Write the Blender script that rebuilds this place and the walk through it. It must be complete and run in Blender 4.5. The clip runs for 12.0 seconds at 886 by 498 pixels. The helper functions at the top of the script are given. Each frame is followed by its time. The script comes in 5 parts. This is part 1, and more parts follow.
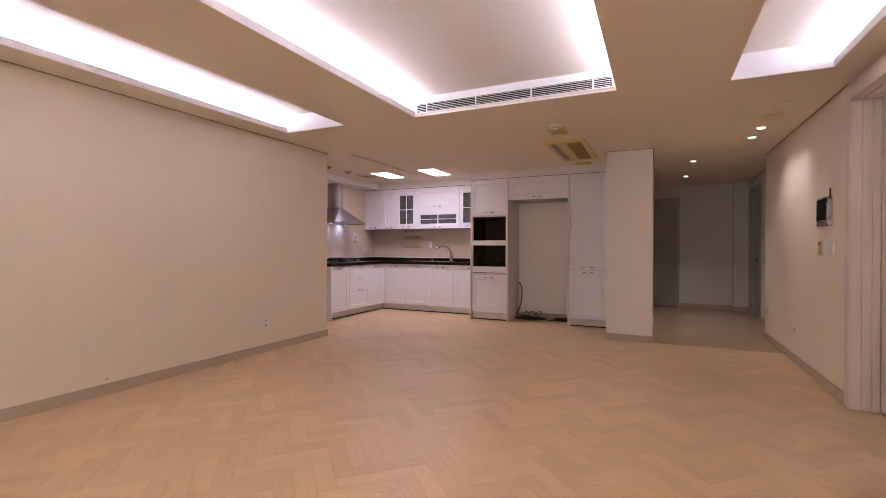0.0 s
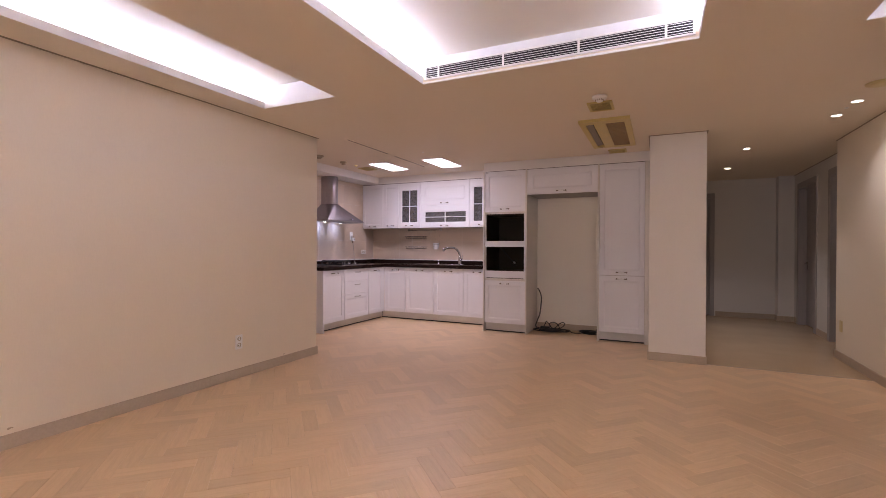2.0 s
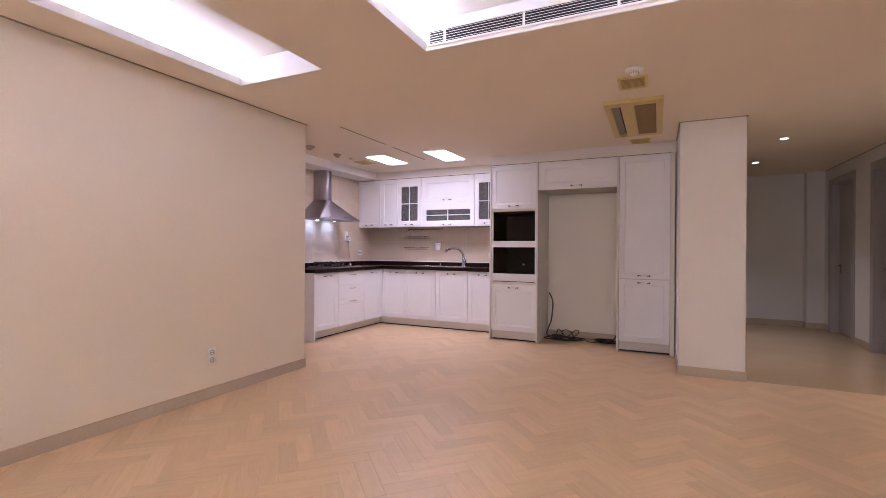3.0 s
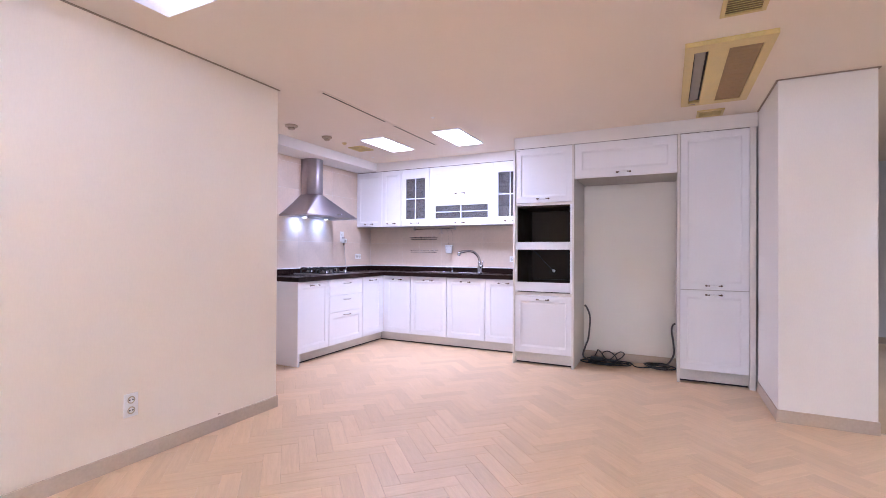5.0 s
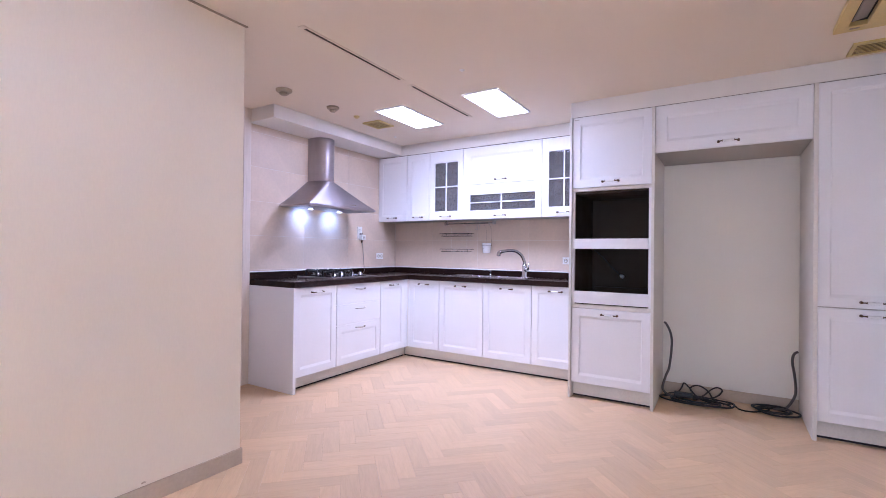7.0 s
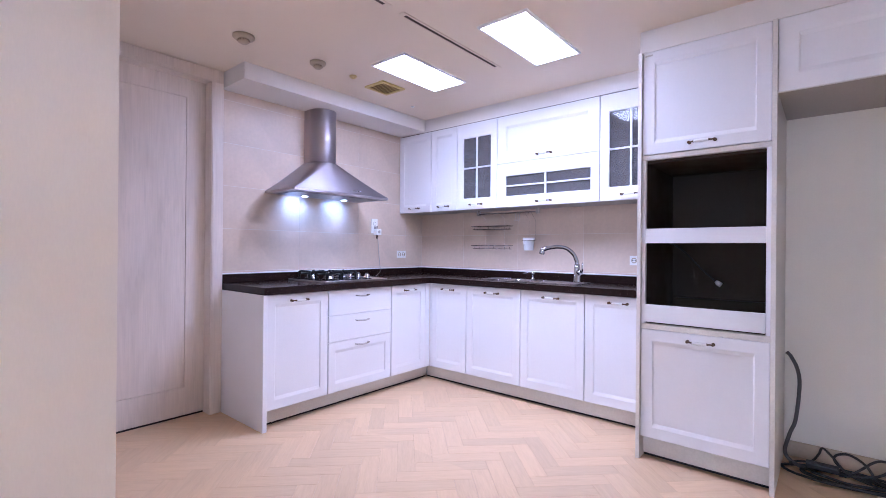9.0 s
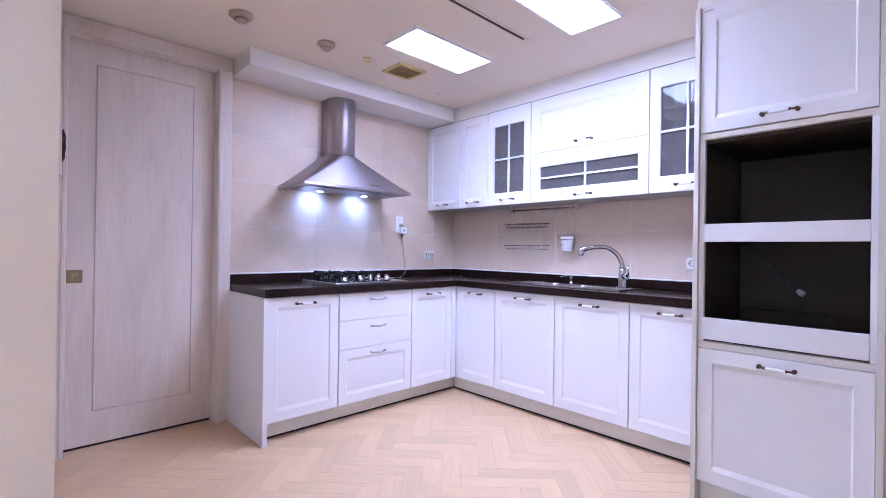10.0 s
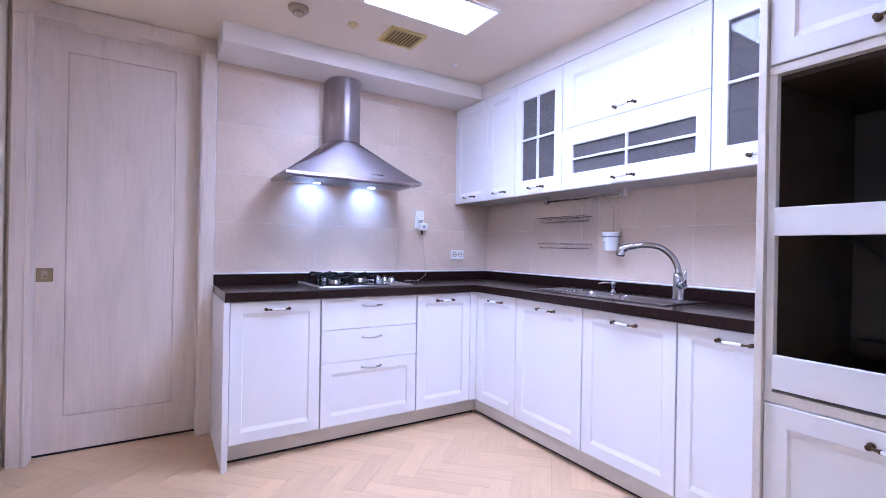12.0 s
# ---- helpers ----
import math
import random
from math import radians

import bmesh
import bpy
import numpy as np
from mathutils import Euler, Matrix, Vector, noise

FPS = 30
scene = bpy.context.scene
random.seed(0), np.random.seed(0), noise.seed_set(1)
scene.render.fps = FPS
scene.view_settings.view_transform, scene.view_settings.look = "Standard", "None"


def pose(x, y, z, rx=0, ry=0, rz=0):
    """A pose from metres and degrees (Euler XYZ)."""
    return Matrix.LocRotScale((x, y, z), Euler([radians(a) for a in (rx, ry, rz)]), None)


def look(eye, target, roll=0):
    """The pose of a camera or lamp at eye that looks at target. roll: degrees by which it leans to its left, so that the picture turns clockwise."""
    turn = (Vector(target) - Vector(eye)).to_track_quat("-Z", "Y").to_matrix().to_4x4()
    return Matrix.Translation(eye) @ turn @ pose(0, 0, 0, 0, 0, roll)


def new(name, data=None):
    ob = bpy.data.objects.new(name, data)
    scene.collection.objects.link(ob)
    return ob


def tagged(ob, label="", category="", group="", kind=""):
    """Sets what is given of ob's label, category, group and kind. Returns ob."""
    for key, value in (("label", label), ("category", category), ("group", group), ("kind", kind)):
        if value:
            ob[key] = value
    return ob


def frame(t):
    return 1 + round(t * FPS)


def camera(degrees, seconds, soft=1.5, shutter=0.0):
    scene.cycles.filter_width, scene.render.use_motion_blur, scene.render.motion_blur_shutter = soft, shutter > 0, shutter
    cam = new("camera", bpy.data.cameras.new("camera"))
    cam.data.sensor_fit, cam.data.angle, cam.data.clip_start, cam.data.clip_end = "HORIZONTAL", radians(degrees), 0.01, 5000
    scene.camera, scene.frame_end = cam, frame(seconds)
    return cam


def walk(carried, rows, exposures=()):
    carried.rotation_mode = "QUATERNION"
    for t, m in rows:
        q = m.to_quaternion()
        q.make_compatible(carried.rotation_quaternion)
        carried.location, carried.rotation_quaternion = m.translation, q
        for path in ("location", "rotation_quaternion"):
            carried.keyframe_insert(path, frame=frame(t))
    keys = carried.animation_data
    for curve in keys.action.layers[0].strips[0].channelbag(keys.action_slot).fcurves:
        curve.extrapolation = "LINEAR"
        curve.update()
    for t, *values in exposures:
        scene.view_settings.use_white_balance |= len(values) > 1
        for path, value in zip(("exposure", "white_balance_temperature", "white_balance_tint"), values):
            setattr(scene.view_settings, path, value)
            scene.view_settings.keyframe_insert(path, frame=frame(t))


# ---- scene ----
cam = camera(88.3, 12.0, soft=0.75)
PATH = [
    (0, (0.101, 1.082, 1.151), (-0.748, 2.893, 1.144), 0.2),
    (0.5, (-0.008, 1.244, 1.154), (-0.856, 3.056, 1.146), 0.2),
    (1, (-0.117, 1.449, 1.167), (-0.968, 3.258, 1.157), 0.2),
    (1.5, (-0.251, 1.66, 1.18), (-1.103, 3.469, 1.17), 0.3),
    (2, (-0.388, 1.87, 1.175), (-1.241, 3.679, 1.167), 0.3),
    (2.5, (-0.523, 2.108, 1.169), (-1.378, 3.917, 1.163), 0.3),
    (3, (-0.661, 2.348, 1.16), (-1.512, 4.158, 1.159), 0.4),
    (5, (-1.153, 3.301, 1.161), (-2.04, 5.094, 1.172), 0.3),
    (5.5, (-1.24, 3.546, 1.167), (-2.166, 5.319, 1.176), 0.4),
    (6, (-1.352, 3.782, 1.156), (-2.314, 5.536, 1.17), 0.4),
    (6.5, (-1.468, 4.016, 1.176), (-2.466, 5.749, 1.18), 0.5),
    (7, (-1.55, 4.276, 1.155), (-2.603, 5.976, 1.164), 0.6),
    (7.2, (-1.579, 4.383, 1.144), (-2.654, 6.07, 1.158), 0.6),
    (9, (-1.814, 5.296, 1.142), (-3.101, 6.826, 1.143), 0.5),
    (9.5, (-1.865, 5.511, 1.133), (-3.239, 6.964, 1.138), 0.6),
    (10, (-1.899, 5.694, 1.133), (-3.352, 7.068, 1.137), 0.8),
    (10.5, (-1.906, 5.905, 1.134), (-3.442, 7.186, 1.135), 0.8),
    (11, (-1.939, 6.091, 1.121), (-3.534, 7.298, 1.126), 0.9),
    (11.5, (-1.968, 6.266, 1.123), (-3.612, 7.405, 1.127), 0.9),
    (12, (-1.975, 6.465, 1.132), (-3.676, 7.516, 1.131), 1.0),
]

EXPOSURES = [(0.0, -0.09, 7250, 18.5), (1.5, -0.06, 7150, 17.5), (2.5, 0.08, 6850, 16.5), (3.2, 0.43, 6400, 15), (4.8, 1.08, 5450, 12), (5.5, 1.06, 5300, 12), (7.0, 0.96, 5250, 11), (9.0, 0.87, 5030, 10), (12.0, 0.91, 4880, 10)]
walk(cam, [(t, look(eye, target, roll)) for t, eye, target, roll in PATH], EXPOSURES)

# ---- light levels ----
COVE, PANEL, PANEL_DOWN, SPOT, HOOD, DAYLIGHT = 66.0, 21.0, 4.0, 14.0, 3.6, 45.0
COOL, VIOLET = (0.80, 0.855, 1.20), (0.78, 0.76, 1.0)

world = bpy.data.worlds.new("world")
scene.world = world
world.use_nodes = True
world.node_tree.nodes["Background"].inputs[0].default_value = (0.5, 0.55, 0.7, 1)
world.node_tree.nodes["Background"].inputs[1].default_value = 0.02

H = 2.36          # ceiling
UP = 2.54         # ceiling inside the recesses


# ---- materials ----
def nodes_of(name):
    m = bpy.data.materials.new(name)
    m.use_nodes = True
    return m, m.node_tree, m.node_tree.nodes["Principled BSDF"]


def mottled(name, col, rough=0.5, var=0.06, scale=6.0, grain=120.0, bump=0.02, metal=0.0, stretch=(1, 1, 1), spec=0.5, fine=0.04, coat=0.0):
    """Paint, plaster, plastic or metal: two scales of tone, a roughness that varies, fine relief."""
    m, nt, b = nodes_of(name)
    N, L = nt.nodes, nt.links
    co = N.new("ShaderNodeTexCoord")
    mp = N.new("ShaderNodeMapping")
    mp.inputs["Scale"].default_value = stretch
    L.new(co.outputs["Object"], mp.inputs[0])
    n1, n2 = N.new("ShaderNodeTexNoise"), N.new("ShaderNodeTexNoise")
    n1.inputs["Scale"].default_value, n2.inputs["Scale"].default_value = scale, grain
    n1.inputs["Detail"].default_value = 4
    L.new(mp.outputs[0], n1.inputs[0])
    L.new(mp.outputs[0], n2.inputs[0])
    def rng(src, lo, hi):
        r = N.new("ShaderNodeMapRange")
        r.inputs[1].default_value, r.inputs[2].default_value = 0.3, 0.7
        r.inputs[3].default_value, r.inputs[4].default_value = lo, hi
        L.new(src, r.inputs[0])
        return r.outputs[0]
    mul = N.new("ShaderNodeMath")
    mul.operation = "MULTIPLY"
    L.new(rng(n1.outputs[0], 1 - var, 1 + var), mul.inputs[0])
    L.new(rng(n2.outputs[0], 1 - fine, 1 + fine), mul.inputs[1])
    hsv = N.new("ShaderNodeHueSaturation")
    hsv.inputs["Color"].default_value = (*col, 1)
    L.new(mul.outputs[0], hsv.inputs["Value"])
    L.new(hsv.outputs[0], b.inputs["Base Color"])
    L.new(rng(n1.outputs[0], rough * 0.85, min(1, rough * 1.15)), b.inputs["Roughness"])
    b.inputs["Metallic"].default_value = metal
    b.inputs["Specular IOR Level"].default_value = spec
    b.inputs["Coat Weight"].default_value = coat
    if bump:
        bp = N.new("ShaderNodeBump")
        bp.inputs["Strength"].default_value, bp.inputs["Distance"].default_value = bump * 5, 0.002
        L.new(n2.outputs[0], bp.inputs["Height"])
        L.new(bp.outputs[0], b.inputs["Normal"])
    return m


def glow(name, col, strength):
    m = bpy.data.materials.new(name)
    m.use_nodes = True
    nt = m.node_tree
    nt.nodes.clear()
    e, o = nt.nodes.new("ShaderNodeEmission"), nt.nodes.new("ShaderNodeOutputMaterial")
    e.inputs[0].default_value, e.inputs[1].default_value = (*col, 1), strength
    nt.links.new(e.outputs[0], o.inputs[0])
    return m


def wood(name, light, dark, rough, along=(1.0, 14.0, 14.0), use_uv=False, piece=0.16, knots=0.0, streak=0.5, bump=0.15):
    """Wood with grain along one axis; each piece has its own tone and its own stretch of grain."""
    m, nt, b = nodes_of(name)
    N, L = nt.nodes, nt.links
    co = N.new("ShaderNodeTexCoord")
    rnd = N.new("ShaderNodeMath")
    rnd.operation = "ADD"
    oi, ge = N.new("ShaderNodeObjectInfo"), N.new("ShaderNodeNewGeometry")
    L.new(oi.outputs["Random"], rnd.inputs[0])
    L.new(ge.outputs["Random Per Island"], rnd.inputs[1])
    fr = N.new("ShaderNodeMath")
    fr.operation = "FRACT"
    L.new(rnd.outputs[0], fr.inputs[0])
    off = N.new("ShaderNodeVectorMath")
    off.operation = "SCALE"
    off.inputs[0].default_value = (37.0, 19.0, 11.0)
    L.new(fr.outputs[0], off.inputs["Scale"])
    add = N.new("ShaderNodeVectorMath")
    L.new(co.outputs["UV" if use_uv else "Object"], add.inputs[0])
    if use_uv:
        L.new(off.outputs[0], add.inputs[1])
    mp = N.new("ShaderNodeMapping")
    mp.inputs["Scale"].default_value = along
    L.new(add.outputs[0], mp.inputs[0])
    g1, g2 = N.new("ShaderNodeTexNoise"), N.new("ShaderNodeTexNoise")
    g1.inputs["Scale"].default_value, g1.inputs["Detail"].default_value, g1.inputs["Distortion"].default_value = 2.2, 6, 0.6
    g2.inputs["Scale"].default_value, g2.inputs["Detail"].default_value = 9.0, 3
    L.new(mp.outputs[0], g1.inputs[0])
    L.new(mp.outputs[0], g2.inputs[0])
    mx = N.new("ShaderNodeMix")
    mx.inputs[0].default_value = 0.35
    L.new(g1.outputs[0], mx.inputs[2])
    L.new(g2.outputs[0], mx.inputs[3])
    ramp = N.new("ShaderNodeValToRGB")
    ramp.color_ramp.elements[0].position, ramp.color_ramp.elements[1].position = 0.5 - streak / 2, 0.5 + streak / 3
    ramp.color_ramp.elements[0].color, ramp.color_ramp.elements[1].color = (*dark, 1), (*light, 1)
    L.new(mx.outputs[0], ramp.inputs[0])
    v = N.new("ShaderNodeMapRange")
    v.inputs[3].default_value, v.inputs[4].default_value = 1 - piece, 1 + piece * 0.6
    L.new(fr.outputs[0], v.inputs[0])
    hsv = N.new("ShaderNodeHueSaturation")
    L.new(ramp.outputs[0], hsv.inputs["Color"])
    L.new(v.outputs[0], hsv.inputs["Value"])
    L.new(hsv.outputs[0], b.inputs["Base Color"])
    rr = N.new("ShaderNodeMapRange")
    rr.inputs[3].default_value, rr.inputs[4].default_value = rough * 0.8, rough * 1.25
    L.new(g1.outputs[0], rr.inputs[0])
    L.new(rr.outputs[0], b.inputs["Roughness"])
    bp = N.new("ShaderNodeBump")
    bp.inputs["Strength"].default_value, bp.inputs["Distance"].default_value = bump, 0.0015
    L.new(mx.outputs[0], bp.inputs["Height"])
    L.new(bp.outputs[0], b.inputs["Normal"])
    return m


def speckled(name):
    """Dark brown engineered stone with pale flecks."""
    m, nt, b = nodes_of(name)
    N, L = nt.nodes, nt.links
    co, vo, no = N.new("ShaderNodeTexCoord"), N.new("ShaderNodeTexVoronoi"), N.new("ShaderNodeTexNoise")
    vo.inputs["Scale"].default_value = 230
    no.inputs["Scale"].default_value = 25
    L.new(co.outputs["Object"], vo.inputs[0])
    L.new(co.outputs["Object"], no.inputs[0])
    sep = N.new("ShaderNodeSeparateColor")
    L.new(vo.outputs["Color"], sep.inputs[0])
    pick = N.new("ShaderNodeMath")
    pick.operation = "GREATER_THAN"
    pick.inputs[1].default_value = 0.95
    L.new(sep.outputs[0], pick.inputs[0])
    near = N.new("ShaderNodeMath")
    near.operation = "LESS_THAN"
    near.inputs[1].default_value = 0.33
    L.new(vo.outputs["Distance"], near.inputs[0])
    both = N.new("ShaderNodeMath")
    both.operation = "MULTIPLY"
    L.new(pick.outputs[0], both.inputs[0])
    L.new(near.outputs[0], both.inputs[1])
    base = N.new("ShaderNodeMix")
    base.data_type = "RGBA"
    base.inputs[6].default_value, base.inputs[7].default_value = (0.012, 0.006, 0.005, 1), (0.024, 0.012, 0.009, 1)
    L.new(no.outputs[0], base.inputs[0])
    mx = N.new("ShaderNodeMix")
    mx.data_type = "RGBA"
    mx.inputs[7].default_value = (0.13, 0.085, 0.065, 1)
    L.new(base.outputs[2], mx.inputs[6])
    L.new(both.outputs[0], mx.inputs[0])
    L.new(mx.outputs[2], b.inputs["Base Color"])
    b.inputs["Roughness"].default_value = 0.17
    b.inputs["Specular IOR Level"].default_value = 0.16
    return m


def limed(name):
    """Pale limed oak: soft blotches, fine upright streaks and faint arched figure."""
    m, nt, b = nodes_of(name)
    N, L = nt.nodes, nt.links
    co = N.new("ShaderNodeTexCoord")
    def tex(kind, stretch, scale, **kw):
        mp, t = N.new("ShaderNodeMapping"), N.new(kind)
        mp.inputs["Scale"].default_value = stretch
        L.new(co.outputs["Object"], mp.inputs[0])
        L.new(mp.outputs[0], t.inputs[0])
        t.inputs["Scale"].default_value = scale
        for k, v in kw.items():
            t.inputs[k].default_value = v
        return t
    blot = tex("ShaderNodeTexNoise", (1, 1, 0.22), 7.0, Detail=5.0, Distortion=0.4)
    fine = tex("ShaderNodeTexNoise", (1, 1, 0.04), 130.0, Detail=4.0)
    fig = tex("ShaderNodeTexWave", (1, 1, 0.12), 15.0, Distortion=11.0, Detail=3.0)
    fig.inputs["Detail Scale"].default_value = 1.6
    patch = tex("ShaderNodeTexNoise", (1, 1, 0.5), 5.0, Detail=2.0)
    ramp = N.new("ShaderNodeValToRGB")
    ramp.color_ramp.elements[0].position, ramp.color_ramp.elements[1].position = 0.32, 0.68
    ramp.color_ramp.elements[0].color, ramp.color_ramp.elements[1].color = (0.69, 0.60, 0.52, 1), (0.80, 0.705, 0.63, 1)
    L.new(blot.outputs[0], ramp.inputs[0])
    def rng(src, a, b_, lo, hi):
        r = N.new("ShaderNodeMapRange")
        r.inputs[1].default_value, r.inputs[2].default_value, r.inputs[3].default_value, r.inputs[4].default_value = a, b_, lo, hi
        L.new(src, r.inputs[0])
        return r.outputs[0]
    amt = rng(patch.outputs[0], 0.42, 0.58, 0.0, 1.0)
    fg = rng(fig.outputs["Fac"], 0.0, 0.35, -0.05, 0.0)
    mulf = N.new("ShaderNodeMath")
    mulf.operation = "MULTIPLY"
    L.new(amt, mulf.inputs[0])
    L.new(fg, mulf.inputs[1])
    add = N.new("ShaderNodeMath")
    L.new(mulf.outputs[0], add.inputs[0])
    L.new(rng(fine.outputs[0], 0.3, 0.7, 0.955, 1.035), add.inputs[1])
    hsv = N.new("ShaderNodeHueSaturation")
    L.new(ramp.outputs[0], hsv.inputs["Color"])
    L.new(add.outputs[0], hsv.inputs["Value"])
    L.new(hsv.outputs[0], b.inputs["Base Color"])
    L.new(rng(blot.outputs[0], 0.3, 0.7, 0.42, 0.58), b.inputs["Roughness"])
    bp = N.new("ShaderNodeBump")
    bp.inputs["Strength"].default_value, bp.inputs["Distance"].default_value = 0.2, 0.001
    L.new(fine.outputs[0], bp.inputs["Height"])
    L.new(bp.outputs[0], b.inputs["Normal"])
    return m


def smoked_glass(name):
    m, nt, b = nodes_of(name)
    N, L = nt.nodes, nt.links
    b.inputs["Base Color"].default_value = (0.195, 0.185, 0.185, 1)
    b.inputs["Roughness"].default_value = 0.04
    tr = N.new("ShaderNodeBsdfTransparent")
    tr.inputs[0].default_value = (0.72, 0.70, 0.69, 1)
    mx = N.new("ShaderNodeMixShader")
    mx.inputs[0].default_value = 0.5
    L.new(tr.outputs[0], mx.inputs[1])
    L.new(b.outputs[0], mx.inputs[2])
    L.new(mx.outputs[0], N["Material Output"].inputs[0])
    return m


M_WALL = mottled("wallpaper", (0.85, 0.76, 0.625), 0.8, 0.015, 1.5, 180, 0.012, stretch=(1, 1, 0.25), fine=0.012)
# M_WALL's paper made more neutral: the hall's cool light is mixed into it
M_HALLWALL = mottled("hall_wallpaper_cooled", (0.74, 0.715, 0.68), 0.8, 0.015, 1.5, 180, 0.012, stretch=(1, 1, 0.25), fine=0.012)
M_CEIL = mottled("ceiling_paper", (0.82, 0.725, 0.60), 0.85, 0.012, 1.2, 150, 0.02, fine=0.015)
M_FILLER = mottled("white_paint", (0.81, 0.78, 0.745), 0.7, 0.01, fine=0.01)
# carcass board darkened: shade between doors and under cabinets is in this colour
M_UNDER = mottled("shaded_board", (0.44, 0.41, 0.38), 0.6, 0.03)
M_BASE = mottled("taupe_vinyl", (0.50, 0.40, 0.30), 0.5, 0.05, 3, 60, 0.01)
M_TRIMGAP = mottled("brown_trim", (0.36, 0.29, 0.21), 0.6, 0.05)
M_SUB = mottled("floor_joint", (0.47, 0.32, 0.195), 0.8, 0.1)
M_FLOOR = wood("herringbone_vinyl", (0.70, 0.485, 0.29), (0.64, 0.435, 0.255), 0.38, (2.2, 22, 22), True, 0.085, streak=0.26, bump=0.08)
M_HALL = mottled("hall_vinyl", (0.54, 0.385, 0.235), 0.12, 0.05, 2.0, 60, 0.004)
M_DOOR = limed("limed_wood")
M_DOORGREY = wood("grey_wood", (0.44, 0.41, 0.40), (0.35, 0.325, 0.315), 0.5, (16, 16, 1.0), False, 0.03, streak=0.6, bump=0.2)
M_WHITE = mottled("white_lacquer", (0.80, 0.79, 0.80), 0.45, 0.01, 3, 90, 0.006, fine=0.008, spec=0.3)
M_PANEL = mottled("cream_board", (0.70, 0.66, 0.60), 0.42, 0.02, 4, 120, 0.01)
M_KICK = mottled("grey_plinth", (0.66, 0.63, 0.58), 0.5, 0.04, 3, 90, 0.01)
# near-black that stands in for shade in gaps and openings
M_GAP = mottled("shade_black", (0.02, 0.02, 0.022), 0.8, 0.05)
M_TILE = mottled("beige_tile", (0.66, 0.53, 0.415), 0.36, 0.06, 3.5, 40, 0.02, fine=0.03)
M_GROUT = mottled("pale_grout", (0.74, 0.70, 0.66), 0.8, 0.03)
M_DARKBOARD = mottled("dark_brown_board", (0.044, 0.031, 0.019), 0.6, 0.08, 5, 90, 0.02, spec=0.2)
M_STONE = speckled("brown_stone")
M_STEEL = mottled("brushed_steel", (0.50, 0.455, 0.47), 0.38, 0.02, 3, 250, 0.0, metal=1.0, stretch=(6, 6, 0.4), fine=0.015)
st = M_STEEL.node_tree
tan = st.nodes.new("ShaderNodeTangent")
tan.direction_type, tan.axis = "RADIAL", "Z"
st.links.new(tan.outputs[0], st.nodes["Principled BSDF"].inputs["Tangent"])
st.nodes["Principled BSDF"].inputs["Anisotropic"].default_value = 1.0
st.nodes["Principled BSDF"].inputs["Anisotropic Rotation"].default_value = 0.25
M_SINK = mottled("sink_steel", (0.42, 0.40, 0.42), 0.2, 0.03, 4, 200, 0.0, metal=1.0)
# copy of the chimney steel, coloured darker to mute the panel light's reflection
M_CANOPY = M_STEEL.copy()
M_CANOPY.node_tree.nodes["Principled BSDF"].inputs["Anisotropic"].default_value = 0.65
for link in list(M_CANOPY.node_tree.nodes["Principled BSDF"].inputs["Roughness"].links):
    M_CANOPY.node_tree.links.remove(link)
M_CANOPY.node_tree.nodes["Principled BSDF"].inputs["Roughness"].default_value = 0.52
next(n for n in M_CANOPY.node_tree.nodes if n.type == "HUE_SAT").inputs["Color"].default_value = (0.37, 0.335, 0.355, 1)
M_CHROME = mottled("chrome", (0.45, 0.45, 0.48), 0.05, 0.02, metal=1.0, bump=0)
M_BRONZE = mottled("antique_bronze", (0.10, 0.062, 0.036), 0.35, 0.15, 30, metal=0.9, bump=0.02)
M_PORC = mottled("white_porcelain", (0.85, 0.84, 0.83), 0.15, 0.01, bump=0)
M_SATIN = mottled("satin_nickel", (0.55, 0.52, 0.50), 0.28, 0.03, metal=0.9, bump=0)
M_IRON = mottled("black_iron", (0.006, 0.006, 0.006), 0.38, 0.1, 20, 200, 0.02, spec=0.3)
M_BLACKGLASS = mottled("black_glass", (0.01, 0.01, 0.012), 0.06, 0.02, bump=0)
M_YELLOW = mottled("yellowed_plastic", (0.66, 0.52, 0.20), 0.45, 0.05, 8)
M_YDARK = mottled("dusty_filter", (0.31, 0.21, 0.10), 0.8, 0.1, 20)
M_WIRE = mottled("dark_chrome_wire", (0.30, 0.28, 0.28), 0.25, 0.03, metal=0.9, bump=0)
M_LOUVRE = mottled("grey_louvre", (0.26, 0.22, 0.17), 0.5, 0.05)
M_SLOT = mottled("dark_slot", (0.06, 0.04, 0.025), 0.7, 0.05)
M_PLASTIC = mottled("white_plastic", (0.87, 0.86, 0.84), 0.35, 0.01)
M_CREAM = mottled("cream_plastic", (0.74, 0.60, 0.30), 0.4, 0.03)
M_RUBBER = mottled("black_rubber", (0.014, 0.013, 0.013), 0.45, 0.05)
M_GREYCABLE = mottled("grey_conduit", (0.10, 0.09, 0.085), 0.5, 0.05)
M_OUTLET = mottled("outlet_cream", (0.50, 0.43, 0.31), 0.4, 0.03)
M_BRASS = mottled("dull_brass", (0.30, 0.24, 0.14), 0.35, 0.05, metal=0.8)
M_GLASS = smoked_glass("smoked_glass")
M_LED = glow("led_strip", COOL, COVE)
M_LAMP = glow("panel_light", VIOLET, PANEL)
M_DOWN = glow("downlight_glow", (1.0, 0.95, 0.9), SPOT)
M_HOODLAMP = glow("hood_lamp", (0.75, 0.85, 1.0), 30)


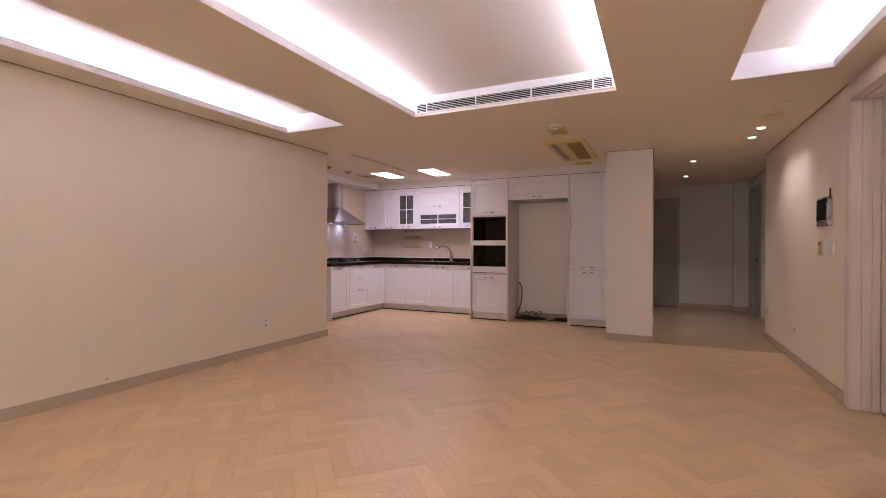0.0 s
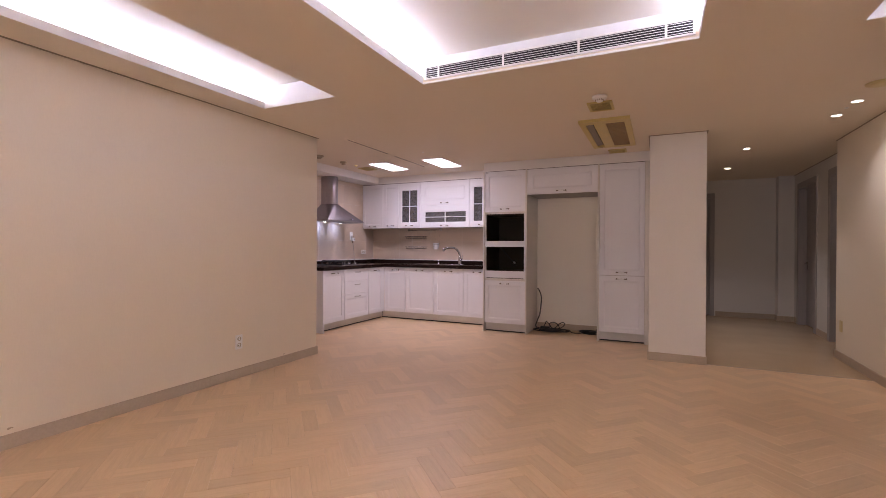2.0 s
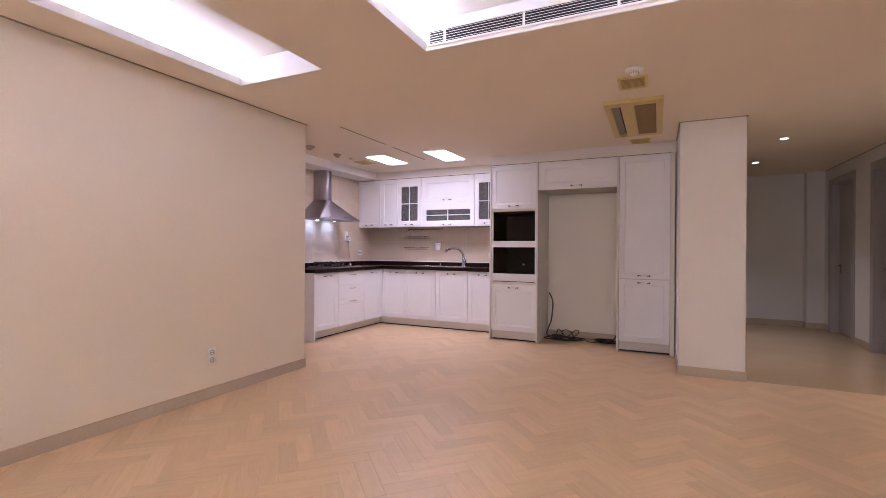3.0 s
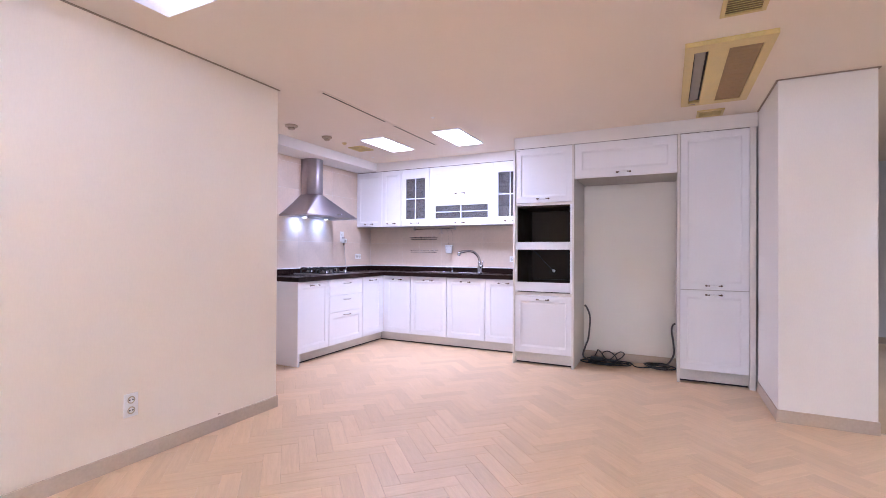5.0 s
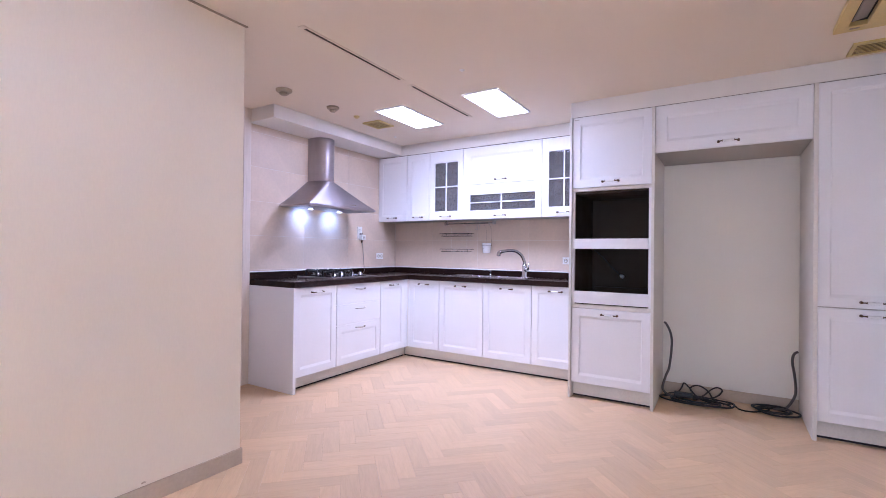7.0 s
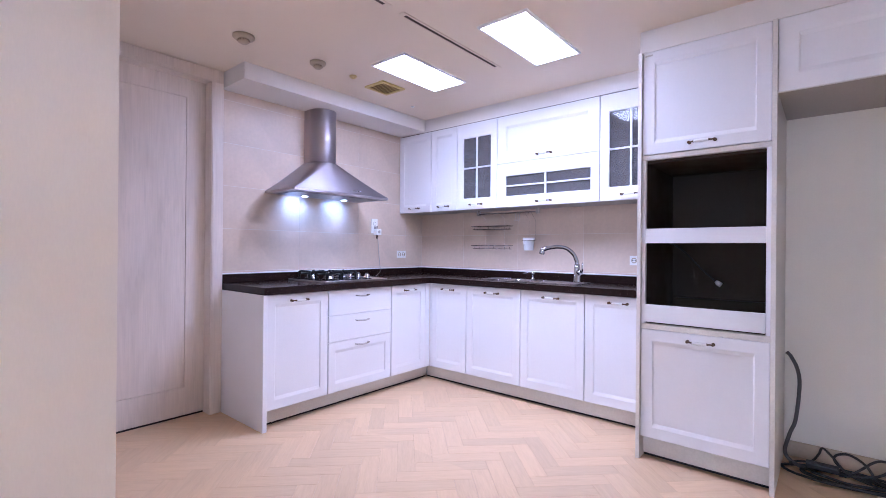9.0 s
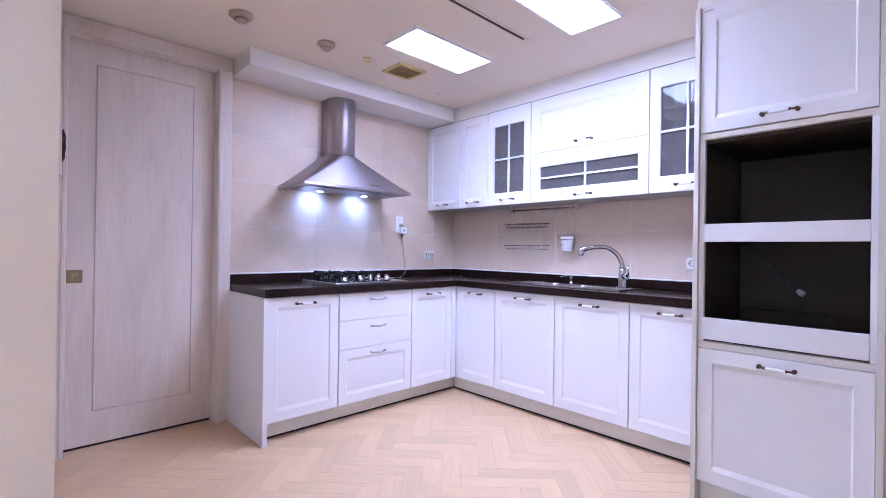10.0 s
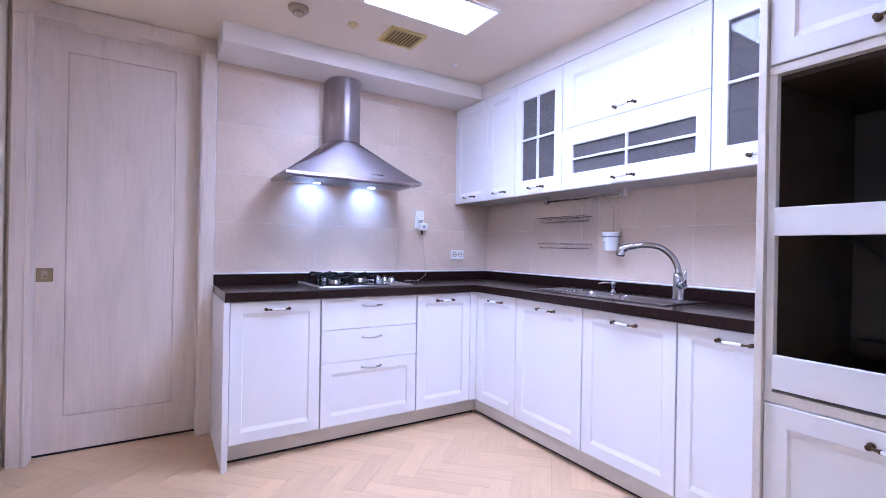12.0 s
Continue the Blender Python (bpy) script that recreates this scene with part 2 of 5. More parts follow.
# ---- mesh helpers ----
def box(bm, x0, x1, y0, y1, z0, z1):
    vs = [bm.verts.new((x, y, z)) for z in (z0, z1) for x, y in ((x0, y0), (x1, y0), (x1, y1), (x0, y1))]
    for f in ((3, 2, 1, 0), (4, 5, 6, 7), (0, 1, 5, 4), (1, 2, 6, 5), (2, 3, 7, 6), (3, 0, 4, 7)):
        bm.faces.new([vs[i] for i in f])
    return bm


def rbox(x0, x1, y0, y1, z0, z1, r=0.0015, seg=1):
    bm = box(bmesh.new(), x0, x1, y0, y1, z0, z1)
    if r:
        bmesh.ops.bevel(bm, geom=bm.edges[:], offset=r, segments=seg, affect="EDGES", profile=0.6)
    return bm


def lathe(profile, n=24, bm=None, cx=0, cy=0, smooth=True):
    """Turned round z from (radius, z) pairs."""
    bm = bm or bmesh.new()
    rings = [[bm.verts.new((cx + r * math.cos(2 * math.pi * i / n), cy + r * math.sin(2 * math.pi * i / n), z)) for i in range(n)] for r, z in profile]
    for a, b in zip(rings, rings[1:]):
        for i in range(n):
            bm.faces.new((a[i], a[(i + 1) % n], b[(i + 1) % n], b[i])).smooth = smooth
    bm.faces.new(rings[0][::-1])
    bm.faces.new(rings[-1])
    return bm


def tube(points, radii, n=8, bm=None, closed=False):
    """A round bar swept along points; radii is one number or one for each point."""
    bm = bm or bmesh.new()
    pts = [Vector(p) for p in points]
    if not isinstance(radii, (list, tuple)):
        radii = [radii] * len(pts)
    rings, side = [], None
    for i, p in enumerate(pts):
        d = (pts[min(i + 1, len(pts) - 1)] - pts[max(i - 1, 0)]).normalized()
        if side is None:
            side = d.orthogonal().normalized()
        side = (side - d * side.dot(d)).normalized()
        up = d.cross(side)
        rings.append([bm.verts.new(p + (side * math.cos(2 * math.pi * k / n) + up * math.sin(2 * math.pi * k / n)) * radii[i]) for k in range(n)])
    for a, b in zip(rings, rings[1:]):
        for k in range(n):
            bm.faces.new((a[k], a[(k + 1) % n], b[(k + 1) % n], b[k])).smooth = True
    bm.faces.new(rings[0][::-1])
    bm.faces.new(rings[-1])
    return bm


def spline(ctrl, steps=8):
    """Points on a smooth curve through ctrl."""
    P = [Vector(c) for c in ctrl]
    P = [P[0]] + P + [P[-1]]
    out = []
    for i in range(1, len(P) - 2):
        a, b, c, d = P[i - 1:i + 3]
        for s in range(steps):
            t = s / steps
            out.append(0.5 * (2 * b + (c - a) * t + (2 * a - 5 * b + 4 * c - d) * t * t + (3 * b - a - 3 * c + d) * t ** 3))
    out.append(P[-2])
    return out


def part(name, bm, material, parent=None, label="", **kw):
    bmesh.ops.recalc_face_normals(bm, faces=bm.faces[:])
    me = bpy.data.meshes.new(name)
    bm.to_mesh(me)
    bm.free()
    me.materials.append(material)
    ob = new(name, me)
    if parent:
        ob.parent = parent
    return tagged(ob, label, **kw)


def thing(name, at, label, category, group="", kind=""):
    ob = new(name)
    ob.location = at
    ob.empty_display_size = 0.1
    return tagged(ob, label, category, group, kind)


def under(parent, name, bm, material, label=""):
    """A part given in world places, under a thing with no turn."""
    o = parent.location.copy()
    if parent.parent:
        o = o + parent.parent.location
    bmesh.ops.translate(bm, verts=bm.verts[:], vec=-o)
    return part(name, bm, material, parent, label)


def structure(name, boxes, material, label=""):
    bm = bmesh.new()
    for b in boxes:
        box(bm, *b)
    return part(name, bm, material, None, label, kind="structure")


# ---- walls ----
structure("wall_west", [(-3.95, -3.77, -2.6, 5.80, 0, H)], M_WALL, "off-white textured wallpaper wall of the living room")
structure("wall_kitchen_south", [(-5.25, -3.951, 5.62, 5.80, 0, H)], M_WALL, "off-white wall beside the sliding door")
structure("wall_kitchen_west", [(-5.25, -5.07, 6.735, 9.05, 0, H), (-5.25, -5.07, 5.801, 5.82, 0, H), (-5.25, -5.15, 5.82, 6.735, 0, H)], M_WALL, "white wall behind the cooker")
structure("wall_kitchen_north", [(-5.25, -2.62, 8.82, 9.05, 0, H)], M_WALL, "off-white wall behind the sink")
# cream recess paper, paler than M_WALL in place of light falling into the recess
structure("wall_fridge_recess", [(-2.62, -0.476, 8.90, 9.05, 0, H), (-1.9935, -1.0845, 8.53, 8.899, 0, 1.8895)], mottled("recess_paper_lifted", (0.87, 0.83, 0.74), 0.75, 0.015, 1.5, 180, 0.012, fine=0.012), "cream wall of the fridge recess, paled for the light on it")
# pier paper is whitened M_WALL paper; the cool light on it is colour
structure("wall_pillar", [(-0.475, 0.05, 7.155, 9.05, 0, H)], mottled("pier_paper_lit", (0.84, 0.80, 0.735), 0.8, 0.015, 1.5, 180, 0.012, stretch=(1, 1, 0.25), fine=0.012), "off-white wallpapered pier between kitchen and hallway")
structure("wall_east", [(1.37, 1.60, 5.38, 8.20, 0, H), (1.37, 1.60, -2.6, 4.30, 0, H), (1.37, 1.60, 4.30, 5.38, 2.335, H)], M_WALL, "off-white wallpaper wall with the intercom")
structure("wall_south", [(-3.95, -2.9, -2.75, -2.6, 0, H), (0.5, 1.60, -2.75, -2.6, 0, H), (-2.9, 0.5, -2.75, -2.6, 2.15, H), (-2.9, 0.5, -2.75, -2.6, 0, 0.08)], M_WALL, "plain off-white wall with a wide balcony window")
HALLX = 1.60
structure("wall_hall_east", [(HALLX, HALLX + 0.15, 7.9, 8.34, 0, H), (HALLX, HALLX + 0.15, 9.30, 9.78, 0, H), (HALLX, HALLX + 0.15, 10.74, 11.4, 0, H),
                             (HALLX, HALLX + 0.15, 8.34, 9.30, 2.2, H), (HALLX, HALLX + 0.15, 9.78, 10.74, 2.2, H), (HALLX + 0.15, HALLX + 0.2, 7.9, 11.4, 0, H)], M_HALLWALL, "off-white hallway wall")
structure("wall_hall_north", [(0.50, 1.38, 11.1, 11.3, 0, H), (-1.3, -0.42, 11.1, 11.3, 0, H), (-0.42, 0.50, 11.1, 11.3, 2.14, H), (-0.42, 0.5, 11.25, 11.3, 0, 2.14)], M_HALLWALL, "off-white wall at the end of the hallway")
structure("wall_hall_pier", [(1.381, 1.599, 10.93, 11.3, 0, H)], M_HALLWALL, "shallow off-white pier in the hallway corner")
structure("wall_hall_west", [(-1.45, -1.3, 9.05, 11.3, 0, H), (-1.3, -0.477, 9.051, 9.15, 0, H)], M_HALLWALL, "plain off-white wall")

# balcony window behind the start of the walk
win = thing("window_1", (-1.2, -2.68, 0.08), "wide white-framed balcony window", "window", kind="structure")
for x0, x1, z0_, z1_ in ((-2.9, 0.5, 0.08, 0.14), (-2.9, 0.5, 2.09, 2.15), (-2.9, -2.84, 0.14, 2.09), (0.44, 0.5, 0.14, 2.09), (-1.23, -1.17, 0.14, 2.09)):
    under(win, "window_frame", rbox(x0, x1, -2.72, -2.66, z0_, z1_, 0.002), M_PLASTIC)
ld = bpy.data.lights.new("window_light", "AREA")
ld.shape, ld.size, ld.size_y, ld.energy, ld.color = "RECTANGLE", 3.2, 1.9, DAYLIGHT, (0.86, 0.88, 1.04)
new("window_light", ld).matrix_world = look((-1.2, -2.64, 1.12), (-1.2, 0.0, 1.12))

for y, z, w in ((5.323, 0.098, 0.009), (3.189, 0.115, 0.013)):
    bm = bmesh.new()
    for k in range(3):
        tube([(-3.7705, y + (k - 1) * w * 0.7, z + 0.002 * (k % 2)), (-3.7692, y + (k - 1) * w * 0.7, z + 0.002 * (k % 2))], w * (0.55 - 0.12 * k), 9, bm)
    part("wall_scuff", bm, M_BASE, None, "small brown scuff on the wallpaper", kind="structure")

# ---- ceiling with its recesses ----
Y0, Y1 = -2.75, 11.4
SLOT_L, TRAY, SLOT_R = (-3.465, -2.705, 4.775), (-1.945, -0.185, 4.82), (0.575, 1.165, 4.94)
BACK = -1.6
LIP = 0.055


def ceiling_mesh():
    bm = bmesh.new()
    xs = [-5.25, SLOT_L[0], SLOT_L[1], TRAY[0], TRAY[1], SLOT_R[0], SLOT_R[1], 1.80]
    for i in range(7):
        x0, x1 = xs[i], xs[i + 1]
        if i % 2 == 0:
            box(bm, x0, x1, Y0, Y1, H, H + LIP)
        else:
            front = (SLOT_L, TRAY, SLOT_R)[i // 2][2]
            box(bm, x0, x1, front, Y1, H, H + LIP)
            box(bm, x0, x1, Y0, BACK, H, H + LIP)
    d = 0.13
    for (x0, x1, y1), lit in ((SLOT_L, "l"), (TRAY, "lr"), (SLOT_R, "r")):
        a = x0 - (d if "l" in lit else 0)
        b = x1 + (d if "r" in lit else 0)
        box(bm, a - 0.02, a, BACK, y1, H + LIP, UP)
        box(bm, b, b + 0.02, BACK, y1, H + LIP, UP)
        box(bm, a - 0.02, b + 0.02, y1, y1 + 0.02, H + LIP, UP)
        box(bm, a - 0.02, b + 0.02, BACK - 0.02, BACK, H + LIP, UP)
    return bm


part("ceiling", ceiling_mesh(), M_CEIL, None, "white papered ceiling with long lit recesses", kind="structure")
# ceiling paper whitened here, so part of the strips' cool glow is painted on
structure("ceiling_recess", [(-5.25, 1.80, Y0, Y1, UP + 0.0002, UP + 0.05)], mottled("recess_paper_glow", (0.82, 0.785, 0.70), 0.85, 0.012, 1.2, 150, 0.02, fine=0.015), "papered upper ceiling inside the recesses, whitened for the strip light")
M_EDGE = mottled("recess_edge_paint", (0.82, 0.82, 0.84), 0.7, 0.01, fine=0.01)
structure("trim_recess_end", [(SLOT_L[0] + 0.001, SLOT_L[1], SLOT_L[2] - 0.003, SLOT_L[2] - 0.0002, H + 0.0005, UP - 0.001),
                              (SLOT_R[0], SLOT_R[1] - 0.001, SLOT_R[2] - 0.003, SLOT_R[2] - 0.0002, H + 0.0005, UP - 0.001),
                              (TRAY[0] + 0.001, TRAY[1] - 0.001, TRAY[2] - 0.003, TRAY[2] - 0.0002, 2.4825, UP - 0.001)], M_EDGE, "plain white painted end face of a ceiling recess")
structure("trim_recess_lip", [(x, x + 0.002, BACK + 0.001, y1 - 0.004, H + 0.0005, H + LIP) for x, y1 in
                              ((SLOT_L[0] - 0.0005, SLOT_L[2]), (SLOT_L[1] - 0.0015, SLOT_L[2]), (TRAY[0] - 0.0005, TRAY[2]), (TRAY[1] - 0.0015, TRAY[2]), (SLOT_R[0] - 0.0005, SLOT_R[2]), (SLOT_R[1] - 0.0015, SLOT_R[2]))],
          M_EDGE, "plain white painted lip of a ceiling recess")


def led(x, y1):
    t = thing("cove_light", (x, y1, H + LIP), "cool white light strip hidden on the ledge of a ceiling recess", "light", "cove lights")
    under(t, "strip", rbox(x - 0.012, x + 0.012, BACK + 0.05, y1 - 0.05, H + LIP + 0.001, H + LIP + 0.016, 0), M_LED)


led(SLOT_L[0] - 0.05, SLOT_L[2])
led(TRAY[0] - 0.05, TRAY[2])
led(TRAY[1] + 0.05, TRAY[2])
led(SLOT_R[1] + 0.05, SLOT_R[2])

# dropped strip of ceiling over the cooker, and the filler above the wall cabinets
structure("ceiling_bulkhead", [(-5.07, -4.735, 6.737, 8.486, 2.25, H)], M_FILLER, "white boxed bulkhead over the cooker hood")
structure("trim_cabinet_filler", [(-5.07, -2.621, 8.488, 8.82, 2.245, H)], M_FILLER, "white filler above the wall cabinets")
structure("trim_tall_filler", [(-2.618, -0.476, 7.95, 8.90, 2.2385, H)], M_FILLER, "white filler above the tall cabinets")

# dark strips set into the gap; their colour replaces its missing shade
structure("trim_shadow_gap", [(-5.06, -2.62, 8.492, 8.56, 2.2386, 2.2448), (-2.597, -0.49, 7.955, 7.99, 2.2320, 2.2383)], M_SLOT, "dark strip standing in for the shade in the gap above the cabinets")

# ---- trims ----
structure("trim_ceiling_west", [(-3.77, -3.758, -2.6, 5.812, H - 0.006, H)], M_TRIMGAP, "thin brown ceiling trim")
structure("trim_ceiling_pier", [(-0.487, 0.062, 7.143, 7.155, H - 0.006, H), (-0.487, -0.475, 7.155, 7.93, H - 0.006, H), (0.05, 0.062, 7.155, 9.0, H - 0.006, H)], M_TRIMGAP, "thin brown ceiling trim")
structure("trim_ceiling_east", [(1.358, 1.37, 5.38, 8.2, H - 0.006, H), (1.358, 1.37, -2.6, 4.3, H - 0.006, H)], M_TRIMGAP, "thin brown ceiling trim")
structure("trim_ceiling_hall", [(HALLX - 0.012, HALLX, 8.2, 10.93, H - 0.006, H)], M_TRIMGAP, "thin brown ceiling trim")
BH = 0.085


def baseboard(name, boxes):
    bm = bmesh.new()
    for b in boxes:
        box(bm, *b, 0.0, BH)
    bmesh.ops.bevel(bm, geom=[e for e in bm.edges if all(v.co.z > BH - 0.001 for v in e.verts)], offset=0.003, segments=1, affect="EDGES")
    part(name, bm, M_BASE, None, "taupe vinyl baseboard", kind="structure")


baseboard("baseboard_west", [(-3.77, -3.760, -2.6, 5.81)])
baseboard("baseboard_kitchen_south", [(-5.02, -3.7705, 5.80, 5.81)])
baseboard("baseboard_nook", [(-1.99, -1.085, 8.52, 8.5298)])
baseboard("baseboard_pier", [(-0.485, 0.06, 7.145, 7.155), (-0.485, -0.475, 7.155, 7.92), (0.05, 0.06, 7.155, 9.0)])
baseboard("baseboard_east", [(1.36, 1.37, 5.385, 8.2), (1.36, 1.37, -2.6, 4.2), (1.36, HALLX, 8.2, 8.21)])
baseboard("baseboard_hall", [(HALLX - 0.01, HALLX, 8.21, 8.33), (HALLX - 0.01, HALLX, 9.32, 9.76), (HALLX - 0.01, HALLX, 10.76, 10.92), (1.381, 1.589, 10.92, 10.93), (1.371, 1.381, 10.93, 11.09), (0.52, 1.381, 11.09, 11.10)])

# ---- floor ----
structure("floor", [(-5.25, 1.60, -2.75, 7.19, -0.10, -0.004), (-5.25, 0.05, 7.19, 9.0, -0.10, -0.004)], M_SUB, "pale oak herringbone vinyl floor")
structure("floor_hall", [(0.05, 1.80, 7.204, 9.05, -0.10, 0.0), (-1.45, 1.80, 9.05, 11.4, -0.10, 0.0)], M_HALL, "glossy beige hallway floor")
structure("trim_threshold", [(0.06, 1.37, 7.19, 7.204, -0.1, 0.002)], M_TRIMGAP, "thin brown threshold strip")


def panel_light(x0, x1, y0, y1):
    t = thing("ceiling_panel_light", ((x0 + x1) / 2, (y0 + y1) / 2, H), "flush rectangular cool white panel light, switched on", "ceiling light", "kitchen panel lights")
    f = bmesh.new()
    e, dz = 0.014, 0.012
    for b in ((x0 - e, x1 + e, y0 - e, y0), (x0 - e, x1 + e, y1, y1 + e), (x0 - e, x0, y0, y1), (x1, x1 + e, y0, y1)):
        box(f, *b, H - dz, H - 0.0005)
    under(t, "frame", f, M_PLASTIC)
    under(t, "diffuser", rbox(x0, x1, y0, y1, H - dz + 0.002, H - 0.001, 0), M_LAMP)
    ld = bpy.data.lights.new("panel_beam", "AREA")
    ld.shape, ld.size, ld.size_y, ld.energy, ld.color, ld.spread = "RECTANGLE", x1 - x0, y1 - y0, PANEL_DOWN, VIOLET, radians(125)
    lo = new("panel_beam", ld)
    lo.location = ((x0 + x1) / 2, (y0 + y1) / 2, H - dz - 0.001)


panel_light(-4.115, -3.835, 7.305, 7.915)
panel_light(-3.27, -2.99, 7.33, 7.96)

# ---- cabinet builders ----
def facing(axis, f):
    """Maps (across, out of the front, up) to the world for fronts in the plane x = f looking to +x, or y = f looking to -y."""
    if axis == "x":
        return lambda u, d, z: (f + d, u, z)
    return lambda u, d, z: (u, f - d, z)


def ring(bm, P, u0, u1, z0, z1, d):
    return [bm.verts.new(P(u, d, z)) for u, z in ((u0, z0), (u1, z0), (u1, z1), (u0, z1))]


def bridge(bm, a, b):
    for i in range(4):
        bm.faces.new((a[i], a[(i + 1) % 4], b[(i + 1) % 4], b[i]))


def front_mesh(P, u0, u1, z0, z1, style="shaker", rail=0.058, thick=0.019, slope=0.021, deep=0.007, hole=None):
    """A cabinet front: its face at d = 0, its back at d = -thick. hole: the opening (u0, u1, z0, z1) for glass."""
    bm = bmesh.new()
    e = 0.002
    back = ring(bm, P, u0, u1, z0, z1, -thick)
    side = ring(bm, P, u0, u1, z0, z1, -e)
    edge = ring(bm, P, u0 + e, u1 - e, z0 + e, z1 - e, 0)
    bridge(bm, back, side)
    bridge(bm, side, edge)
    if style == "flat":
        bm.faces.new(edge)
        bm.faces.new(back)
    elif hole:
        h0 = ring(bm, P, *hole, 0)
        h1 = ring(bm, P, hole[0] + 0.003, hole[1] - 0.003, hole[2] + 0.003, hole[3] - 0.003, -0.003)
        h2 = ring(bm, P, hole[0] + 0.003, hole[1] - 0.003, hole[2] + 0.003, hole[3] - 0.003, -thick)
        bridge(bm, edge, h0)
        bridge(bm, h0, h1)
        bridge(bm, h1, h2)
        bridge(bm, h2, back)
    else:
        a = ring(bm, P, u0 + rail, u1 - rail, z0 + rail, z1 - rail, 0)
        b = ring(bm, P, u0 + rail + slope * 0.30, u1 - rail - slope * 0.30, z0 + rail + slope, z1 - rail - slope, -deep)
        bridge(bm, edge, a)
        bridge(bm, a, b)
        bm.faces.new(b)
        bm.faces.new(back)
    return bm


def handle(door, P, u, z, metal=False):
    """A bowed bail handle, level, centred on u."""
    w = 0.058
    def pt(s, d, dz=0):
        return P(u + s, d, z + dz)
    if metal:
        ctrl = [pt(-w, 0.0), pt(-w, 0.014), pt(-w * 0.8, 0.024), pt(0, 0.032, -0.003), pt(w * 0.8, 0.024), pt(w, 0.014), pt(w, 0.0)]
        pts = spline(ctrl, 5)
        n = len(pts)
        under(door, "handle", tube(pts, [0.0045 + 0.002 * math.sin(math.pi * i / (n - 1)) for i in range(n)], 8), M_SATIN, "satin nickel bow handle")
        return
    for s in (-1, 1):
        bm = bmesh.new()
        tube([pt(s * w, 0.0), pt(s * w, 0.004), pt(s * w, 0.0045), pt(s * w, 0.018), pt(s * w, 0.021), pt(s * w, 0.026)], [0.009, 0.009, 0.005, 0.005, 0.008, 0.006], 8, bm)
        pts = spline([pt(s * w, 0.021), pt(s * w * 0.82, 0.022), pt(s * w * 0.56, 0.028)], 4)
        tube(pts, [0.0042] * (len(pts) - 2) + [0.006, 0.0068], 8, bm)
        under(door, "handle_mount", bm, M_BRONZE, "antique bronze handle mount")
    pts = spline([pt(-w * 0.56, 0.028), pt(-w * 0.25, 0.031, -0.001), pt(w * 0.25, 0.031, -0.001), pt(w * 0.56, 0.028)], 4)
    n = len(pts)
    under(door, "handle_grip", tube(pts, [0.0058 + 0.0026 * math.sin(math.pi * i / (n - 1)) for i in range(n)], 10), M_PORC, "white porcelain grip")


def span(P, u0, u1, d0, d1, z0, z1):
    a, b = P(u0, d0, z0), P(u1, d1, z1)
    return (min(a[0], b[0]), max(a[0], b[0]), min(a[1], b[1]), max(a[1], b[1]), min(a[2], b[2]), max(a[2], b[2]))


def door_front(cab, P, u0, u1, z0, z1, style="shaker", hz=None, metal=False, name="door", label="", hu=None, **kw):
    d = under(cab, name, front_mesh(P, u0, u1, z0, z1, style, **kw), M_WHITE, label)
    if hz is not None:
        handle(d, P, (u0 + u1) / 2 if hu is None else hu, hz, metal)
    return d


def solid_body(cab, P, u0, u1, z0, z1, depth, mat=None):
    under(cab, "body", rbox(*span(P, u0, u1, -depth, -0.0215, z0, z1), 0.001), mat or M_UNDER, "board carcass, greyed for the shade in gaps and underneath")


def hollow_body(cab, P, u0, u1, z0, z1, depth, shelves=(), mat=None, inner=None, t=0.018):
    bm = bmesh.new()
    for s in ((u0, u0 + t, z0, z1), (u1 - t, u1, z0, z1), (u0 + t, u1 - t, z0, z0 + t), (u0 + t, u1 - t, z1 - t, z1)):
        box(bm, *span(P, s[0], s[1], -depth, -0.0215, s[2], s[3]))
    under(cab, "body", bm, mat or M_PANEL, "board carcass, darkened for the shade underneath")
    under(cab, "back_panel", box(bmesh.new(), *span(P, u0 + t, u1 - t, -depth + 0.001, -depth + 0.007, z0 + t, z1 - t)), inner or M_PANEL)
    for z in shelves:
        under(cab, "shelf", rbox(*span(P, u0 + t, u1 - t, -depth + 0.008, -0.03, z - 0.009, z + 0.009), 0.001), inner or M_PANEL)


